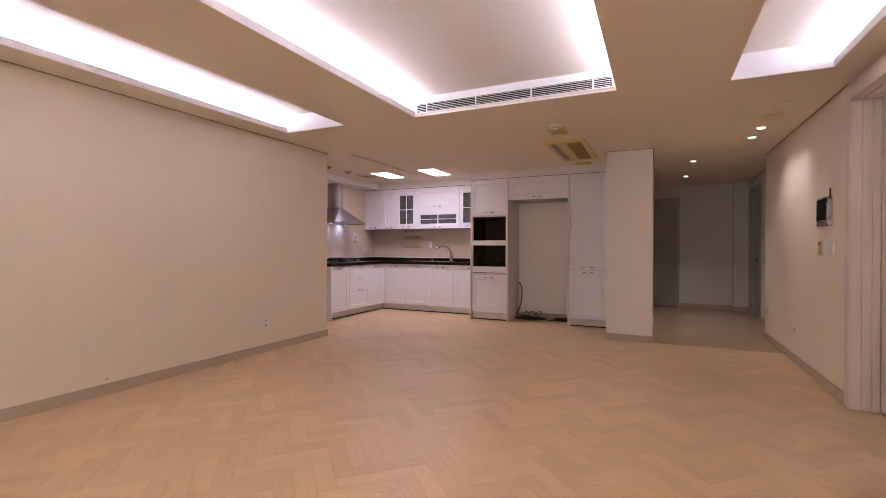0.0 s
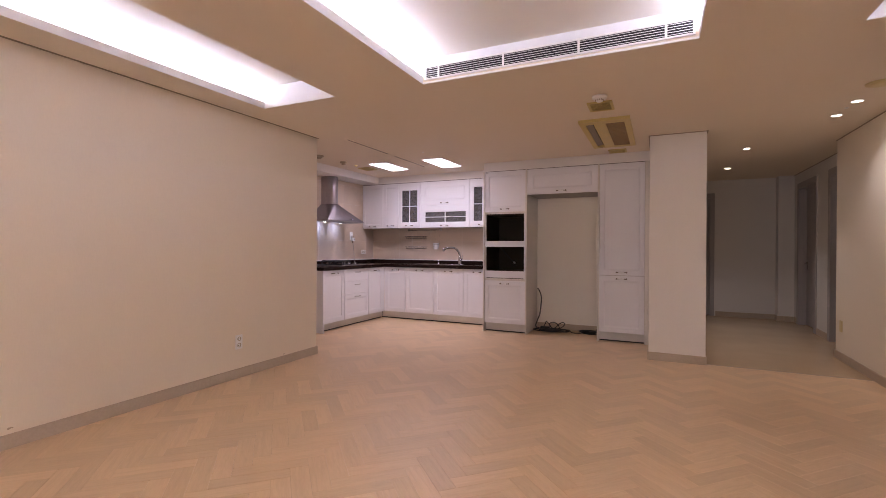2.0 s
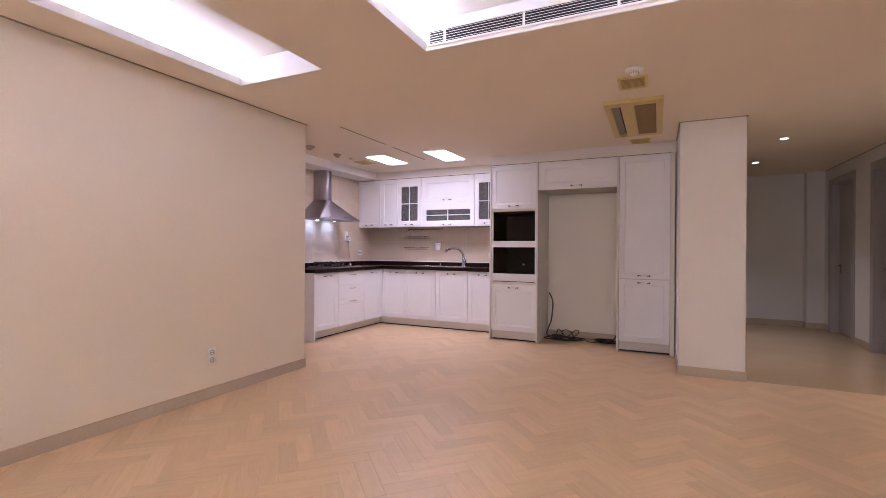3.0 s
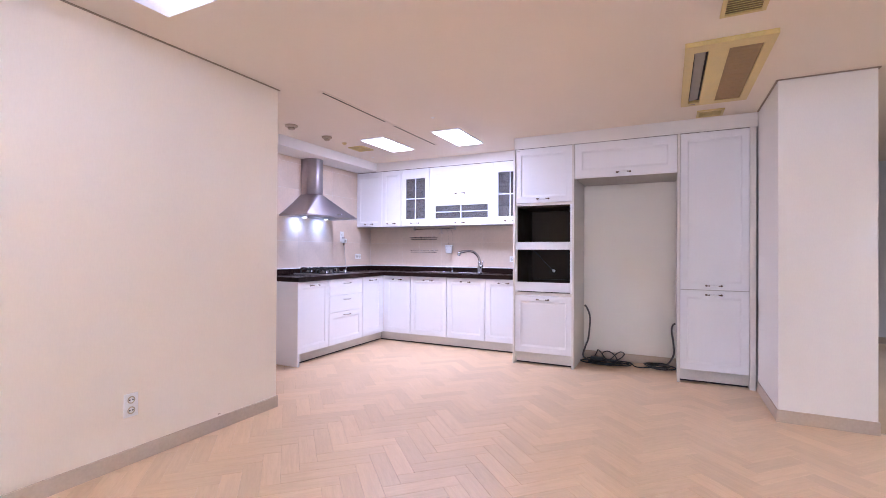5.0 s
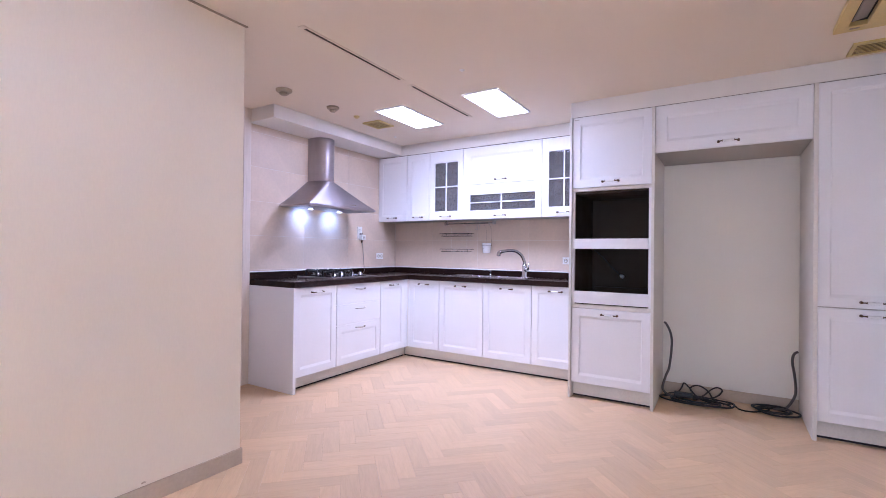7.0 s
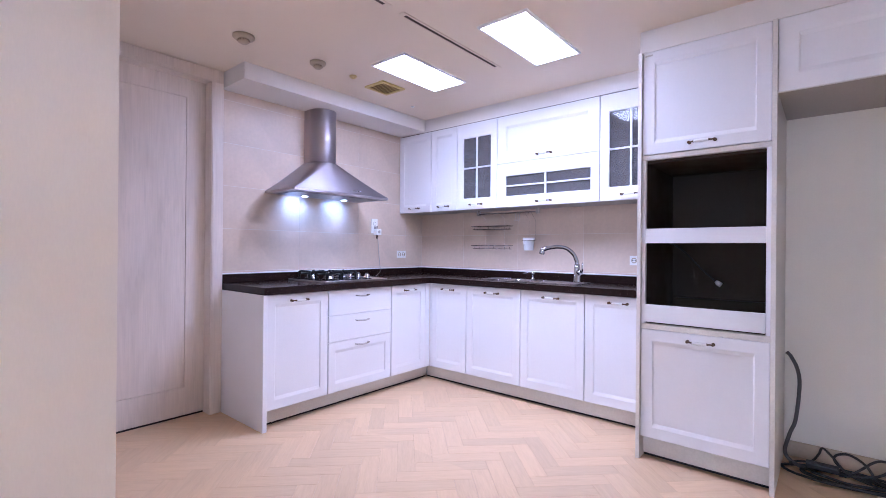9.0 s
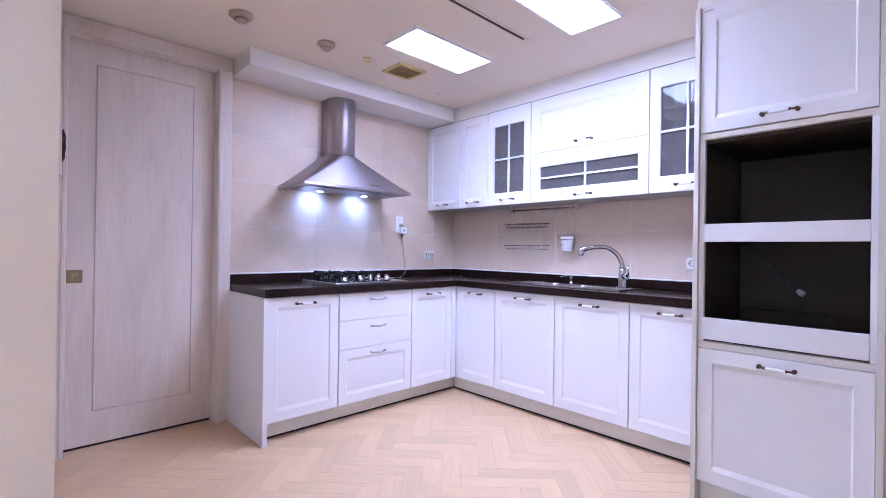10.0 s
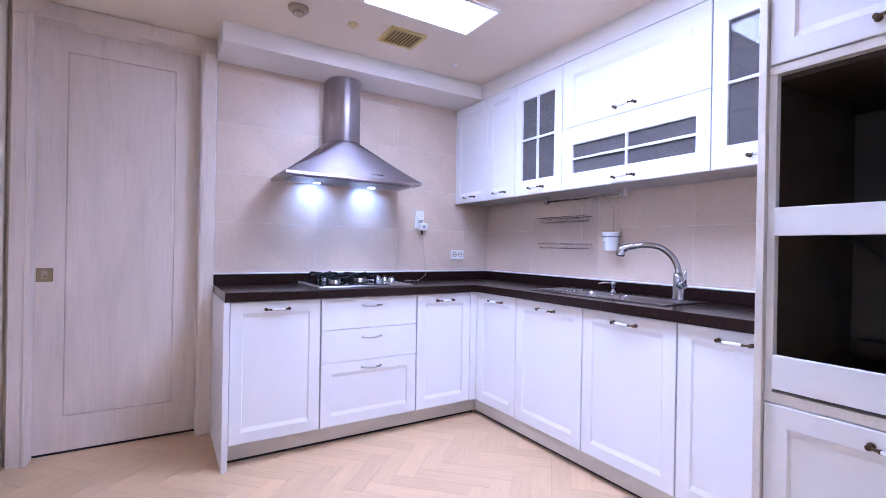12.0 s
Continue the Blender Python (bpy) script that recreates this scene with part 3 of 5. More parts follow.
def glass_door(cab, P, u0, u1, z0, z1, hole, cols, rows, hz, name="door"):
    d = under(cab, name, front_mesh(P, u0, u1, z0, z1, hole=hole), M_WHITE, "white framed door with smoked glass panes")
    hu0, hu1, hz0, hz1 = hole
    m = 0.012
    bm = bmesh.new()
    for c in range(1, cols):
        u = hu0 + (hu1 - hu0) * c / cols
        box(bm, *span(P, u - m / 2, u + m / 2, -0.013, -0.001, hz0, hz1))
    edges = [hu0] + [hu0 + (hu1 - hu0) * c / cols for c in range(1, cols)] + [hu1]
    for r in range(1, rows):
        z = hz0 + (hz1 - hz0) * r / rows
        for a, b in zip(edges, edges[1:]):
            a2, b2 = a + (m / 2 if a != hu0 else 0), b - (m / 2 if b != hu1 else 0)
            box(bm, *span(P, a2, b2, -0.0128, -0.0012, z - m / 2, z + m / 2))
    under(d, "glazing_bar", bm, M_WHITE)
    for c in range(cols):
        for r in range(rows):
            a, b = hu0 + (hu1 - hu0) * c / cols, hu0 + (hu1 - hu0) * (c + 1) / cols
            p, q = hz0 + (hz1 - hz0) * r / rows, hz0 + (hz1 - hz0) * (r + 1) / rows
            under(d, "pane", box(bmesh.new(), *span(P, a + 0.004, b - 0.004, -0.017, -0.0135, p + 0.004, q - 0.004)), M_GLASS, "smoked grey glass pane")
    handle(d, P, (u0 + u1) / 2, hz)


# ---- base cabinets ----
PW, PN = facing("x", -4.48), facing("y", 8.29)
ZB, ZT = 0.119, 0.842
G = 0.0028
for k, (a, b) in enumerate(((6.762, 7.225), (7.831, 8.238))):
    cab = thing("base_cabinet", (-4.8, (a + b) / 2, ZB), "white panelled base cabinet under the dark worktop, door shut" if k else "white panelled base cabinet with an end panel beside the sliding door", "cabinet", "kitchen base cabinets")
    solid_body(cab, PW, a, b, ZB, 0.8465, 0.52)
    door_front(cab, PW, a + G, b - G, ZB, ZT, hz=0.80)
    if k == 0:
        under(cab, "side_panel", rbox(-5.059, -4.458, 6.732, 6.760, 0.0, 0.8465, 0.001), M_WHITE, "white end panel down to the floor")
cab = thing("drawer_unit", (-4.8, 7.528, ZB), "white base unit with three drawers under the cooktop, all shut", "drawers", "kitchen base cabinets")
solid_body(cab, PW, 7.226, 7.830, ZB, 0.8465, 0.52)
for (p, q), st, hz in (((0.664, ZT), "flat", 0.795), ((0.477, 0.661), "flat", 0.612), ((ZB, 0.474), "shaker", 0.437)):
    door_front(cab, PW, 7.227 + G, 7.829 - G, p, q, st, hz, True, "drawer_front", "flat white drawer front" if st == "flat" else "panelled white drawer front")
for k, (a, b) in enumerate(((-4.462, -4.080), (-4.079, -3.572), (-3.571, -3.072), (-3.071, -2.620))):
    cab = thing("base_cabinet", ((a + b) / 2, 8.5, ZB), "white panelled base cabinet under the sink, door shut" if k in (1, 2) else "white panelled base cabinet under the dark worktop, door shut", "cabinet", "kitchen base cabinets")
    solid_body(cab, PN, a + 0.0005, b - 0.0005, ZB, 0.70 if k in (1, 2) else 0.8465, 0.515)
    door_front(cab, PN, a + G, b - G, ZB, ZT, hz=0.80)
    if k in (1, 2):
        under(cab, "top_rail", rbox(*span(PN, a + 0.0005, b - 0.0005, -0.05, -0.0215, 0.7205, 0.8465), 0.001), M_PANEL)
post = thing("corner_post", (-4.49, 8.24, ZB), "narrow white filler in the inner corner of the base cabinets", "filler")
under(post, "filler", rbox(-4.56, -4.482, 8.2395, 8.291, ZB, 0.8465, 0.001), M_WHITE)
under(post, "filler_return", rbox(-4.4815, -4.463, 8.292, 8.33, ZB, 0.8465, 0.001), M_WHITE)
pl = thing("plinth", (-4.55, 7.5, 0), "grey recessed plinth board under the base cabinets", "plinth", "kitchen plinths")
under(pl, "board", rbox(-4.566, -4.55, 6.7605, 8.338, 0.018, 0.1185, 0.001), M_KICK)
# black strip behind the board, painted shade for the slit at the floor
under(pl, "floor_gap", rbox(-4.60, -4.567, 6.7605, 8.33, 0.0, 0.1, 0), M_GAP)
pl = thing("plinth", (-3.6, 8.28, 0), "grey recessed plinth board under the base cabinets", "plinth", "kitchen plinths")
under(pl, "board", rbox(-4.549, -2.62, 8.339, 8.355, 0.018, 0.1185, 0.001), M_KICK)
under(pl, "floor_gap", rbox(-4.5665, -2.62, 8.356, 8.38, 0.0, 0.1, 0), M_GAP)


# ---- worktop ----
def cell_slab(xs, ys, keep, z0, z1, round_edge=0.004):
    """A slab of grid cells that share their corners; keep(i, j) says which cells are there."""
    bm = bmesh.new()
    top, bot = {}, {}
    def v(d, i, j, z):
        if (i, j) not in d:
            d[i, j] = bm.verts.new((xs[i], ys[j], z))
        return d[i, j]
    nx, ny = len(xs) - 1, len(ys) - 1
    K = {(i, j) for i in range(nx) for j in range(ny) if keep(i, j)}
    rim = []
    for i, j in K:
        bm.faces.new([v(top, a, b, z1) for a, b in ((i, j), (i + 1, j), (i + 1, j + 1), (i, j + 1))])
        bm.faces.new([v(bot, a, b, z0) for a, b in ((i, j), (i, j + 1), (i + 1, j + 1), (i + 1, j))])
        for di, dj, (a, b) in ((0, -1, ((i, j), (i + 1, j))), (1, 0, ((i + 1, j), (i + 1, j + 1))), (0, 1, ((i + 1, j + 1), (i, j + 1))), (-1, 0, ((i, j + 1), (i, j)))):
            if (i + di, j + dj) not in K:
                f = bm.faces.new((v(bot, *a, z0), v(bot, *b, z0), v(top, *b, z1), v(top, *a, z1)))
                rim.append((top[a], top[b]))
    if round_edge:
        es = [bm.edges.get(r) for r in rim]
        bmesh.ops.bevel(bm, geom=[e for e in es if e], offset=round_edge, segments=2, affect="EDGES", profile=0.5)
    return bm


ZC = 0.894
SX0, SX1, SY0, SY1 = -4.03, -3.17, 8.36, 8.71
wt = thing("worktop", (-4.8, 8.5, 0.847), "dark brown speckled stone worktop, L-shaped, with an upstand", "worktop")
xs, ys = [-5.06, -4.456, SX0 + 0.02, SX1 - 0.02, -2.6205], [6.737, 8.264, SY0 + 0.02, SY1 - 0.02, 8.81]
under(wt, "slab", cell_slab(xs, ys, lambda i, j: (i == 0 or j > 0) and not (i == 2 and j == 2), 0.847, ZC), M_STONE)
bm = rbox(-5.06, -5.044, 6.737, 8.81, ZC, 0.952, 0.002)
under(wt, "upstand", bm, M_STONE)
under(wt, "upstand", rbox(-5.044, -2.6205, 8.794, 8.81, ZC, 0.952, 0.002), M_STONE)
under(wt, "sealing_strip", rbox(-5.06, -5.048, 6.737, 8.81, 0.952, 0.962, 0.003), M_PLASTIC, "white plastic sealing strip")
under(wt, "sealing_strip", rbox(-5.048, -2.6205, 8.798, 8.81, 0.952, 0.962, 0.003), M_PLASTIC, "white plastic sealing strip")

# ---- sink ----
sk = thing("sink", (-3.6, 8.52, ZC), "stainless steel double sink with a ribbed drainer, set in the worktop", "sink")
bowls = ((-3.80, -3.60, 8.395, 8.61, 0.13), (-3.575, -3.21, 8.385, 8.61, 0.18))
xs = [SX0, -3.80, -3.60, -3.575, -3.21, SX1]
ys = [SY0, 8.385, 8.395, 8.61, SY1]
under(sk, "rim", cell_slab(xs, ys, lambda i, j: not ((i == 1 and j == 2) or (i == 3 and j in (1, 2))), ZC + 0.0005, ZC + 0.006, 0.0015), M_SINK)
for x0, x1, y0, y1, dp in bowls:
    bm = bmesh.new()
    rings = []
    for ins, z in ((0, ZC + 0.004), (0.006, ZC - 0.01), (0.015, ZC - dp + 0.03), (0.045, ZC - dp)):
        r, n, vs = 0.05, 6, []
        for cx, cy, a0 in ((x1 - ins - r, y1 - ins - r, 0), (x0 + ins + r, y1 - ins - r, 90), (x0 + ins + r, y0 + ins + r, 180), (x1 - ins - r, y0 + ins + r, 270)):
            for s in range(n + 1):
                t = radians(a0 + 90 * s / n)
                vs.append(bm.verts.new((cx + r * math.cos(t), cy + r * math.sin(t), z)))
        rings.append(vs)
    for a, b in zip(rings, rings[1:]):
        for i in range(len(a)):
            bm.faces.new((a[i], a[(i + 1) % len(a)], b[(i + 1) % len(a)], b[i])).smooth = True
    bm.faces.new(rings[-1])
    bw = under(sk, "bowl", bm, M_SINK)
    under(bw, "waste", lathe([(0.035, ZC - dp + 0.0005), (0.035, ZC - dp + 0.003), (0.028, ZC - dp + 0.004)], 20, None, (x0 + x1) / 2, (y0 + y1) / 2), M_CHROME)
for i in range(7):
    y = 8.40 + i * 0.03
    under(sk, "drainer_rib", tube([(-4.0, y, ZC + 0.006), (-3.99, y, ZC + 0.009), (-3.84, y, ZC + 0.009), (-3.83, y, ZC + 0.006)], 0.004, 6), M_SINK)


# ---- tap and soap pump ----
tp = thing("kitchen_tap", (-3.28, 8.64, ZC + 0.006), "chrome mixer tap with a tall curved spout on the sink", "tap")
c = Vector((-3.28, 8.64, 0))
z0 = ZC + 0.006
under(tp, "base", lathe([(0.030, z0), (0.030, z0 + 0.006), (0.025, z0 + 0.012), (0.0235, z0 + 0.10), (0.021, z0 + 0.135)], 24, None, c.x, c.y), M_CHROME)
dr = Vector((-0.80, -0.60, 0)).normalized()
def tp_pt(s, z):
    return tuple(c + dr * s + Vector((0, 0, z0 + z)))
sp = spline([tp_pt(0, 0.13), tp_pt(0.004, 0.16), tp_pt(0.03, 0.215), tp_pt(0.085, 0.258), tp_pt(0.15, 0.268), tp_pt(0.20, 0.262)], 6)
under(tp, "spout", tube(sp, 0.015, 14), M_CHROME)
hd = spline([tp_pt(0.20, 0.262), tp_pt(0.235, 0.256), tp_pt(0.262, 0.242), tp_pt(0.268, 0.213)], 5)
n = len(hd)
under(tp, "spray_head", tube(hd, [0.0155 + 0.006 * min(1, i / (n - 4)) for i in range(n)], 14), M_CHROME)
under(tp, "nozzle", tube([tp_pt(0.268, 0.2125), tp_pt(0.2685, 0.209)], 0.016, 12), M_RUBBER, "dark rubber nozzle")
lv = Vector((0.75, -0.45, 0)).normalized()
under(tp, "valve", tube([tuple(c + Vector((0, 0, z0 + 0.075))), tuple(c + lv * 0.052 + Vector((0, 0, z0 + 0.075)))], [0.02, 0.018], 16), M_CHROME)
under(tp, "lever", tube([tuple(c + lv * 0.048 + Vector((0, 0, z0 + 0.075))), tuple(c + lv * 0.06 + Vector((0, 0, z0 + 0.09))), tuple(c + lv * 0.066 + Vector((0, 0, z0 + 0.15)))], [0.009, 0.008, 0.005], 10), M_CHROME)
so = thing("soap_pump", (-3.66, 8.64, ZC + 0.006), "small chrome soap pump on the sink rim", "soap dispenser")
under(so, "stem", lathe([(0.017, z0), (0.017, z0 + 0.006), (0.009, z0 + 0.012), (0.009, z0 + 0.035), (0.014, z0 + 0.038), (0.014, z0 + 0.06), (0.010, z0 + 0.062)], 16, None, -3.66, 8.64), M_CHROME)
under(so, "nozzle", tube([(-3.66, 8.64, z0 + 0.055), (-3.70, 8.615, z0 + 0.056), (-3.728, 8.598, z0 + 0.048)], [0.006, 0.005, 0.004], 8), M_CHROME)

# ---- cooktop ----
ck = thing("cooktop", (-4.8, 7.525, ZC), "black glass gas cooktop with steel edge and cast iron grates, off", "cooktop")
CX0, CX1, CY0, CY1 = -5.0, -4.525, 7.225, 7.825
under(ck, "steel_tray", rbox(CX0, CX1, CY0, CY1, ZC + 0.0005, ZC + 0.012, 0.003), M_STEEL)
under(ck, "glass_top", rbox(CX0 + 0.012, CX1 - 0.012, CY0 + 0.012, 7.67, ZC + 0.0125, ZC + 0.018, 0.001), M_BLACKGLASS, "black glass top")
for bx, by, r in ((-4.88, 7.36, 0.036), (-4.66, 7.36, 0.036), (-4.77, 7.56, 0.046)):
    zt = ZC + 0.0185
    b = under(ck, "burner", lathe([(r + 0.018, zt), (r + 0.018, zt + 0.004), (r, zt + 0.008), (r, zt + 0.022), (r - 0.004, zt + 0.024)], 24, None, bx, by), M_WIRE, "dark chrome burner ring")
    under(b, "burner_cap", lathe([(r * 0.78, zt + 0.0245), (r * 0.80, zt + 0.030), (r * 0.5, zt + 0.033)], 20, None, bx, by), M_IRON, "black burner cap")
    g = bmesh.new()
    R = r + 0.062
    for k in range(4):
        a = math.pi / 4 + k * math.pi / 2
        d = Vector((math.cos(a), math.sin(a), 0))
        o = Vector((bx, by, 0))
        pts = [o + d * R + Vector((0, 0, zt)), o + d * R + Vector((0, 0, zt + 0.045)), o + d * (R - 0.008) + Vector((0, 0, zt + 0.052)), o + d * (r * 0.45) + Vector((0, 0, zt + 0.050))]
        tube(pts, [0.009, 0.009, 0.008, 0.005], 6, g)
    tube([(bx + (R - 0.02) * math.cos(2 * math.pi * i / 20), by + (R - 0.02) * math.sin(2 * math.pi * i / 20), zt + 0.036) for i in range(21)], 0.005, 6, g)
    under(ck, "grate", g, M_IRON, "cast iron grate")
for kx in (-4.90, -4.79, -4.68):
    zt = ZC + 0.0125
    k = under(ck, "knob", lathe([(0.026, zt), (0.026, zt + 0.005), (0.021, zt + 0.008), (0.019, zt + 0.026), (0.016, zt + 0.029)], 20, None, kx, 7.745), M_WIRE, "dark chrome control knob")
    under(k, "knob_grip", rbox(kx - 0.004, kx + 0.004, 7.731, 7.759, zt + 0.0295, zt + 0.037, 0.002), M_CHROME)

# ---- cooker hood ----
hd0 = thing("cooker_hood", (-4.9, 7.505, 1.55), "brushed steel pyramid cooker hood on the tiled wall, both lamps on", "cooker hood")
HB, HF, HY0, HY1 = 1.552, -4.655, 7.06, 7.95
def hood_ring(bm, x1, y0, y1, z, r):
    vs = [bm.verts.new((-5.058, y0, z))]
    for s in range(9):
        a = radians(90 * s / 8)
        vs.append(bm.verts.new((x1 - r + r * math.sin(a), y0 + r - r * math.cos(a), z)))
    for s in range(9):
        a = radians(90 * s / 8)
        vs.append(bm.verts.new((x1 - r + r * math.cos(a), y1 - r + r * math.sin(a), z)))
    vs.append(bm.verts.new((-5.058, y1, z)))
    return vs
def loft(rings, cap=(True, True), smooth=False):
    def go(bm):
        R = [hood_ring(bm, *r) for r in rings]
        for a, b in zip(R, R[1:]):
            for i in range(len(a)):
                bm.faces.new((a[i], a[(i + 1) % len(a)], b[(i + 1) % len(a)], b[i])).smooth = smooth and 1 <= i <= len(a) - 3
        if cap[0]:
            bm.faces.new(R[0][::-1])
        if cap[1]:
            bm.faces.new(R[-1])
        return bm
    return go(bmesh.new())
under(hd0, "lip", loft([(HF, HY0, HY1, HB, 0.004), (HF, HY0, HY1, HB + 0.016, 0.004)]), M_STEEL)
cps = []
for i in range(7):
    t = i / 6
    s = t ** 0.92
    cps.append((HF + (-4.855 - HF) * s, HY0 + (7.392 - HY0) * s, HY1 + (7.618 - HY1) * s, HB + 0.0165 + t * 0.258, 0.004 + 0.102 * t))
under(hd0, "canopy", loft(cps), M_CANOPY)
under(hd0, "chimney", loft([(-4.860, 7.395, 7.615, HB + 0.2755, 0.108), (-4.860, 7.395, 7.615, 2.249, 0.108)], smooth=True), M_STEEL)
under(hd0, "grease_filter", rbox(-4.98, -4.72, 7.12, 7.89, HB - 0.004, HB - 0.0005, 0.001), mottled("filter_mesh", (0.26, 0.25, 0.27), 0.4, 0.1, 10, 300, 0.02, metal=0.6), "dark mesh grease filter")
HLX = -4.93
for y in (7.32, 7.70):
    lm = under(hd0, "lamp_housing", lathe([(0.034, HB - 0.008), (0.034, HB - 0.0045), (0.030, HB - 0.0042)], 20, None, HLX, y), M_CHROME)
    under(lm, "lamp_lens", lathe([(0.021, HB - 0.0088), (0.021, HB - 0.0082)], 20, None, HLX, y), M_HOODLAMP)
    ld = bpy.data.lights.new("hood_spot", "SPOT")
    ld.energy, ld.color, ld.spot_size, ld.spot_blend, ld.shadow_soft_size = HOOD, (0.38, 0.52, 1.0), radians(125), 1.0, 0.02
    lo = new("hood_spot", ld)
    lo.matrix_world = look((HLX, y, HB - 0.014), (-5.055, y, 1.43))
for i in range(4):
    y = 7.60 + i * 0.022
    under(hd0, "button", tube([(-4.692, y, 1.600), (-4.676, y, 1.594)], 0.006, 10), M_CHROME)

# ---- wall cabinets ----
PC = facing("y", 8.476)
WB, WT_ = 1.49, 2.238
WX = (-5.058, -4.640, -4.332, -3.912, -3.048, -2.620)
for k in (0, 1):
    cab = thing("wall_cabinet", ((WX[k] + WX[k + 1]) / 2, 8.6, WB), "white panelled wall cabinet with a shut door", "cabinet", "kitchen wall cabinets")
    solid_body(cab, PC, WX[k] + 0.0005, WX[k + 1] - 0.0005, WB + 0.004, WT_, 0.334, M_UNDER)
    door_front(cab, PC, WX[k] + G, WX[k + 1] - G, WB, WT_ - 0.002, hz=1.53)
for k, hole in ((2, (-4.270, -3.974, 1.583, 2.115)), (4, (-2.985, -2.683, 1.583, 2.115))):
    cab = thing("wall_cabinet", ((WX[k] + WX[k + 1]) / 2, 8.6, WB), "white wall cabinet with a four-pane smoked glass door", "cabinet", "kitchen wall cabinets")
    hollow_body(cab, PC, WX[k] + 0.0005, WX[k + 1] - 0.0005, WB + 0.004, WT_, 0.334, (1.73, 1.99), M_UNDER, M_PLASTIC)
    glass_door(cab, PC, WX[k] + G, WX[k + 1] - G, WB, WT_ - 0.002, hole, 2, 2, 1.53)
cab = thing("wall_cabinet", ((WX[3] + WX[4]) / 2, 8.6, WB), "white cabinet with a flap over a low glass door", "cabinet", "kitchen wall cabinets")
hollow_body(cab, PC, WX[3] + 0.0005, WX[4] - 0.0005, WB + 0.004, WT_, 0.334, (1.848,), M_UNDER, M_PLASTIC)
door_front(cab, PC, WX[3] + G, WX[4] - G, 1.849, WT_ - 0.002, hz=1.887, rail=0.085, name="flap")
glass_door(cab, PC, WX[3] + G, WX[4] - G, WB, 1.846, (-3.832, -3.112, 1.577, 1.745), 2, 2, 1.522)


# ---- tall cabinets ----
PT = facing("y", 7.93)
ot = thing("oven_tower", (-2.3, 8.3, 0), "tall white appliance cabinet with two empty dark niches", "cabinet", "tall kitchen cabinets")
for a, b in ((-2.618, -2.598), (-2.014, -1.994)):
    under(ot, "side_panel", rbox(a, b, 7.918, 8.88, 0.0, 2.2315, 0.001), M_PANEL, "cream side panel down to the floor")
door_front(ot, PT, -2.5955, -2.0165, 1.668, 2.229, hz=1.706, name="flap")
door_front(ot, PT, -2.5955, -2.0165, 0.125, 0.713, hz=0.674)
for z0_, z1_ in ((1.640, 1.665), (0.716, 0.745)):
    under(ot, "shelf", rbox(-2.5975, -2.0145, 7.935, 8.60, z0_, z1_, 0.001), M_PANEL)
for a, b in ((-2.5975, -2.578), (-2.034, -2.0145)):
    under(ot, "niche_frame", rbox(a, b, 7.936, 7.96, 0.7455, 1.6395, 0.001), M_WHITE, "white frame strip beside the niches")
for z0_, z1_ in ((1.185, 1.264), (0.755, 0.850)):
    under(ot, "front_strip", rbox(-2.5775, -2.0345, 7.930, 7.949, z0_, z1_, 0.0015), M_WHITE, "white strip in front of the niche floor")
for b in ((-2.5975, -2.582, 7.961, 8.55, 0.7455, 1.6395), (-2.03, -2.0145, 7.961, 8.55, 0.7455, 1.6395), (-2.5815, -2.0305, 8.53, 8.545, 0.7455, 1.6395),
          (-2.5815, -2.0305, 7.961, 8.5295, 1.20, 1.218), (-2.5815, -2.0305, 7.961, 8.5295, 0.7455, 0.79), (-2.5815, -2.0305, 7.961, 8.5295, 1.625, 1.6395)):
    under(ot, "niche_lining", box(bmesh.new(), *b), M_DARKBOARD, "dark brown niche lining")
under(ot, "niche_ledge", rbox(-2.55, -2.031, 8.46, 8.5295, 0.7905, 0.85, 0.002), M_DARKBOARD, "dark brown ledge at the back of the niche")
under(ot, "plinth_board", rbox(-2.5975, -2.0145, 7.985, 8.0, 0.018, 0.12, 0.001), M_KICK, "grey plinth board")
# shade below the tower's plinth, put in as a black strip
under(ot, "floor_gap", rbox(-2.5975, -2.0145, 8.001, 8.03, 0.0, 0.1, 0), M_GAP)
under(ot, "maker_plate", rbox(-2.585, -2.548, 7.928, 7.93, 2.205, 2.214, 0.0005), M_SATIN, "small grey plate")
cb = thing("niche_cable", (-2.3, 8.4, 0.95), "black cable with a pale plug hanging in the empty niche", "cable")
under(cb, "lead", tube(spline([(-2.581, 8.44, 1.192), (-2.54, 8.42, 1.178), (-2.47, 8.40, 1.125), (-2.39, 8.40, 1.035), (-2.315, 8.40, 0.965)], 6), 0.005, 8), M_RUBBER)
under(cb, "plug", tube([(-2.316, 8.40, 0.966), (-2.306, 8.40, 0.957), (-2.288, 8.398, 0.945)], [0.008, 0.014, 0.014], 12), M_PLASTIC, "pale round plug")

br = thing("bridge_cabinet", (-1.54, 8.3, 1.89), "white flap cabinet over the empty fridge recess", "cabinet", "tall kitchen cabinets")
under(br, "body", rbox(-1.9935, -1.0845, 7.952, 8.89, 1.890, 2.2315, 0.001), M_UNDER, "board carcass, greyed for the shade in gaps and underneath")
door_front(br, PT, -1.992, -1.086, 1.888, 2.229, hz=1.925, rail=0.075, name="flap")
rt = thing("larder_cabinet", (-0.79, 8.3, 0), "tall white two-door larder cabinet beside the fridge recess", "cabinet", "tall kitchen cabinets")
for a, b in ((-1.084, -1.062), (-0.535, -0.490)):
    under(rt, "side_panel", rbox(a, b, 7.918 if a < -0.8 else 7.925, 8.88, 0.0, 2.2315, 0.001), M_PANEL, "cream side panel down to the floor")
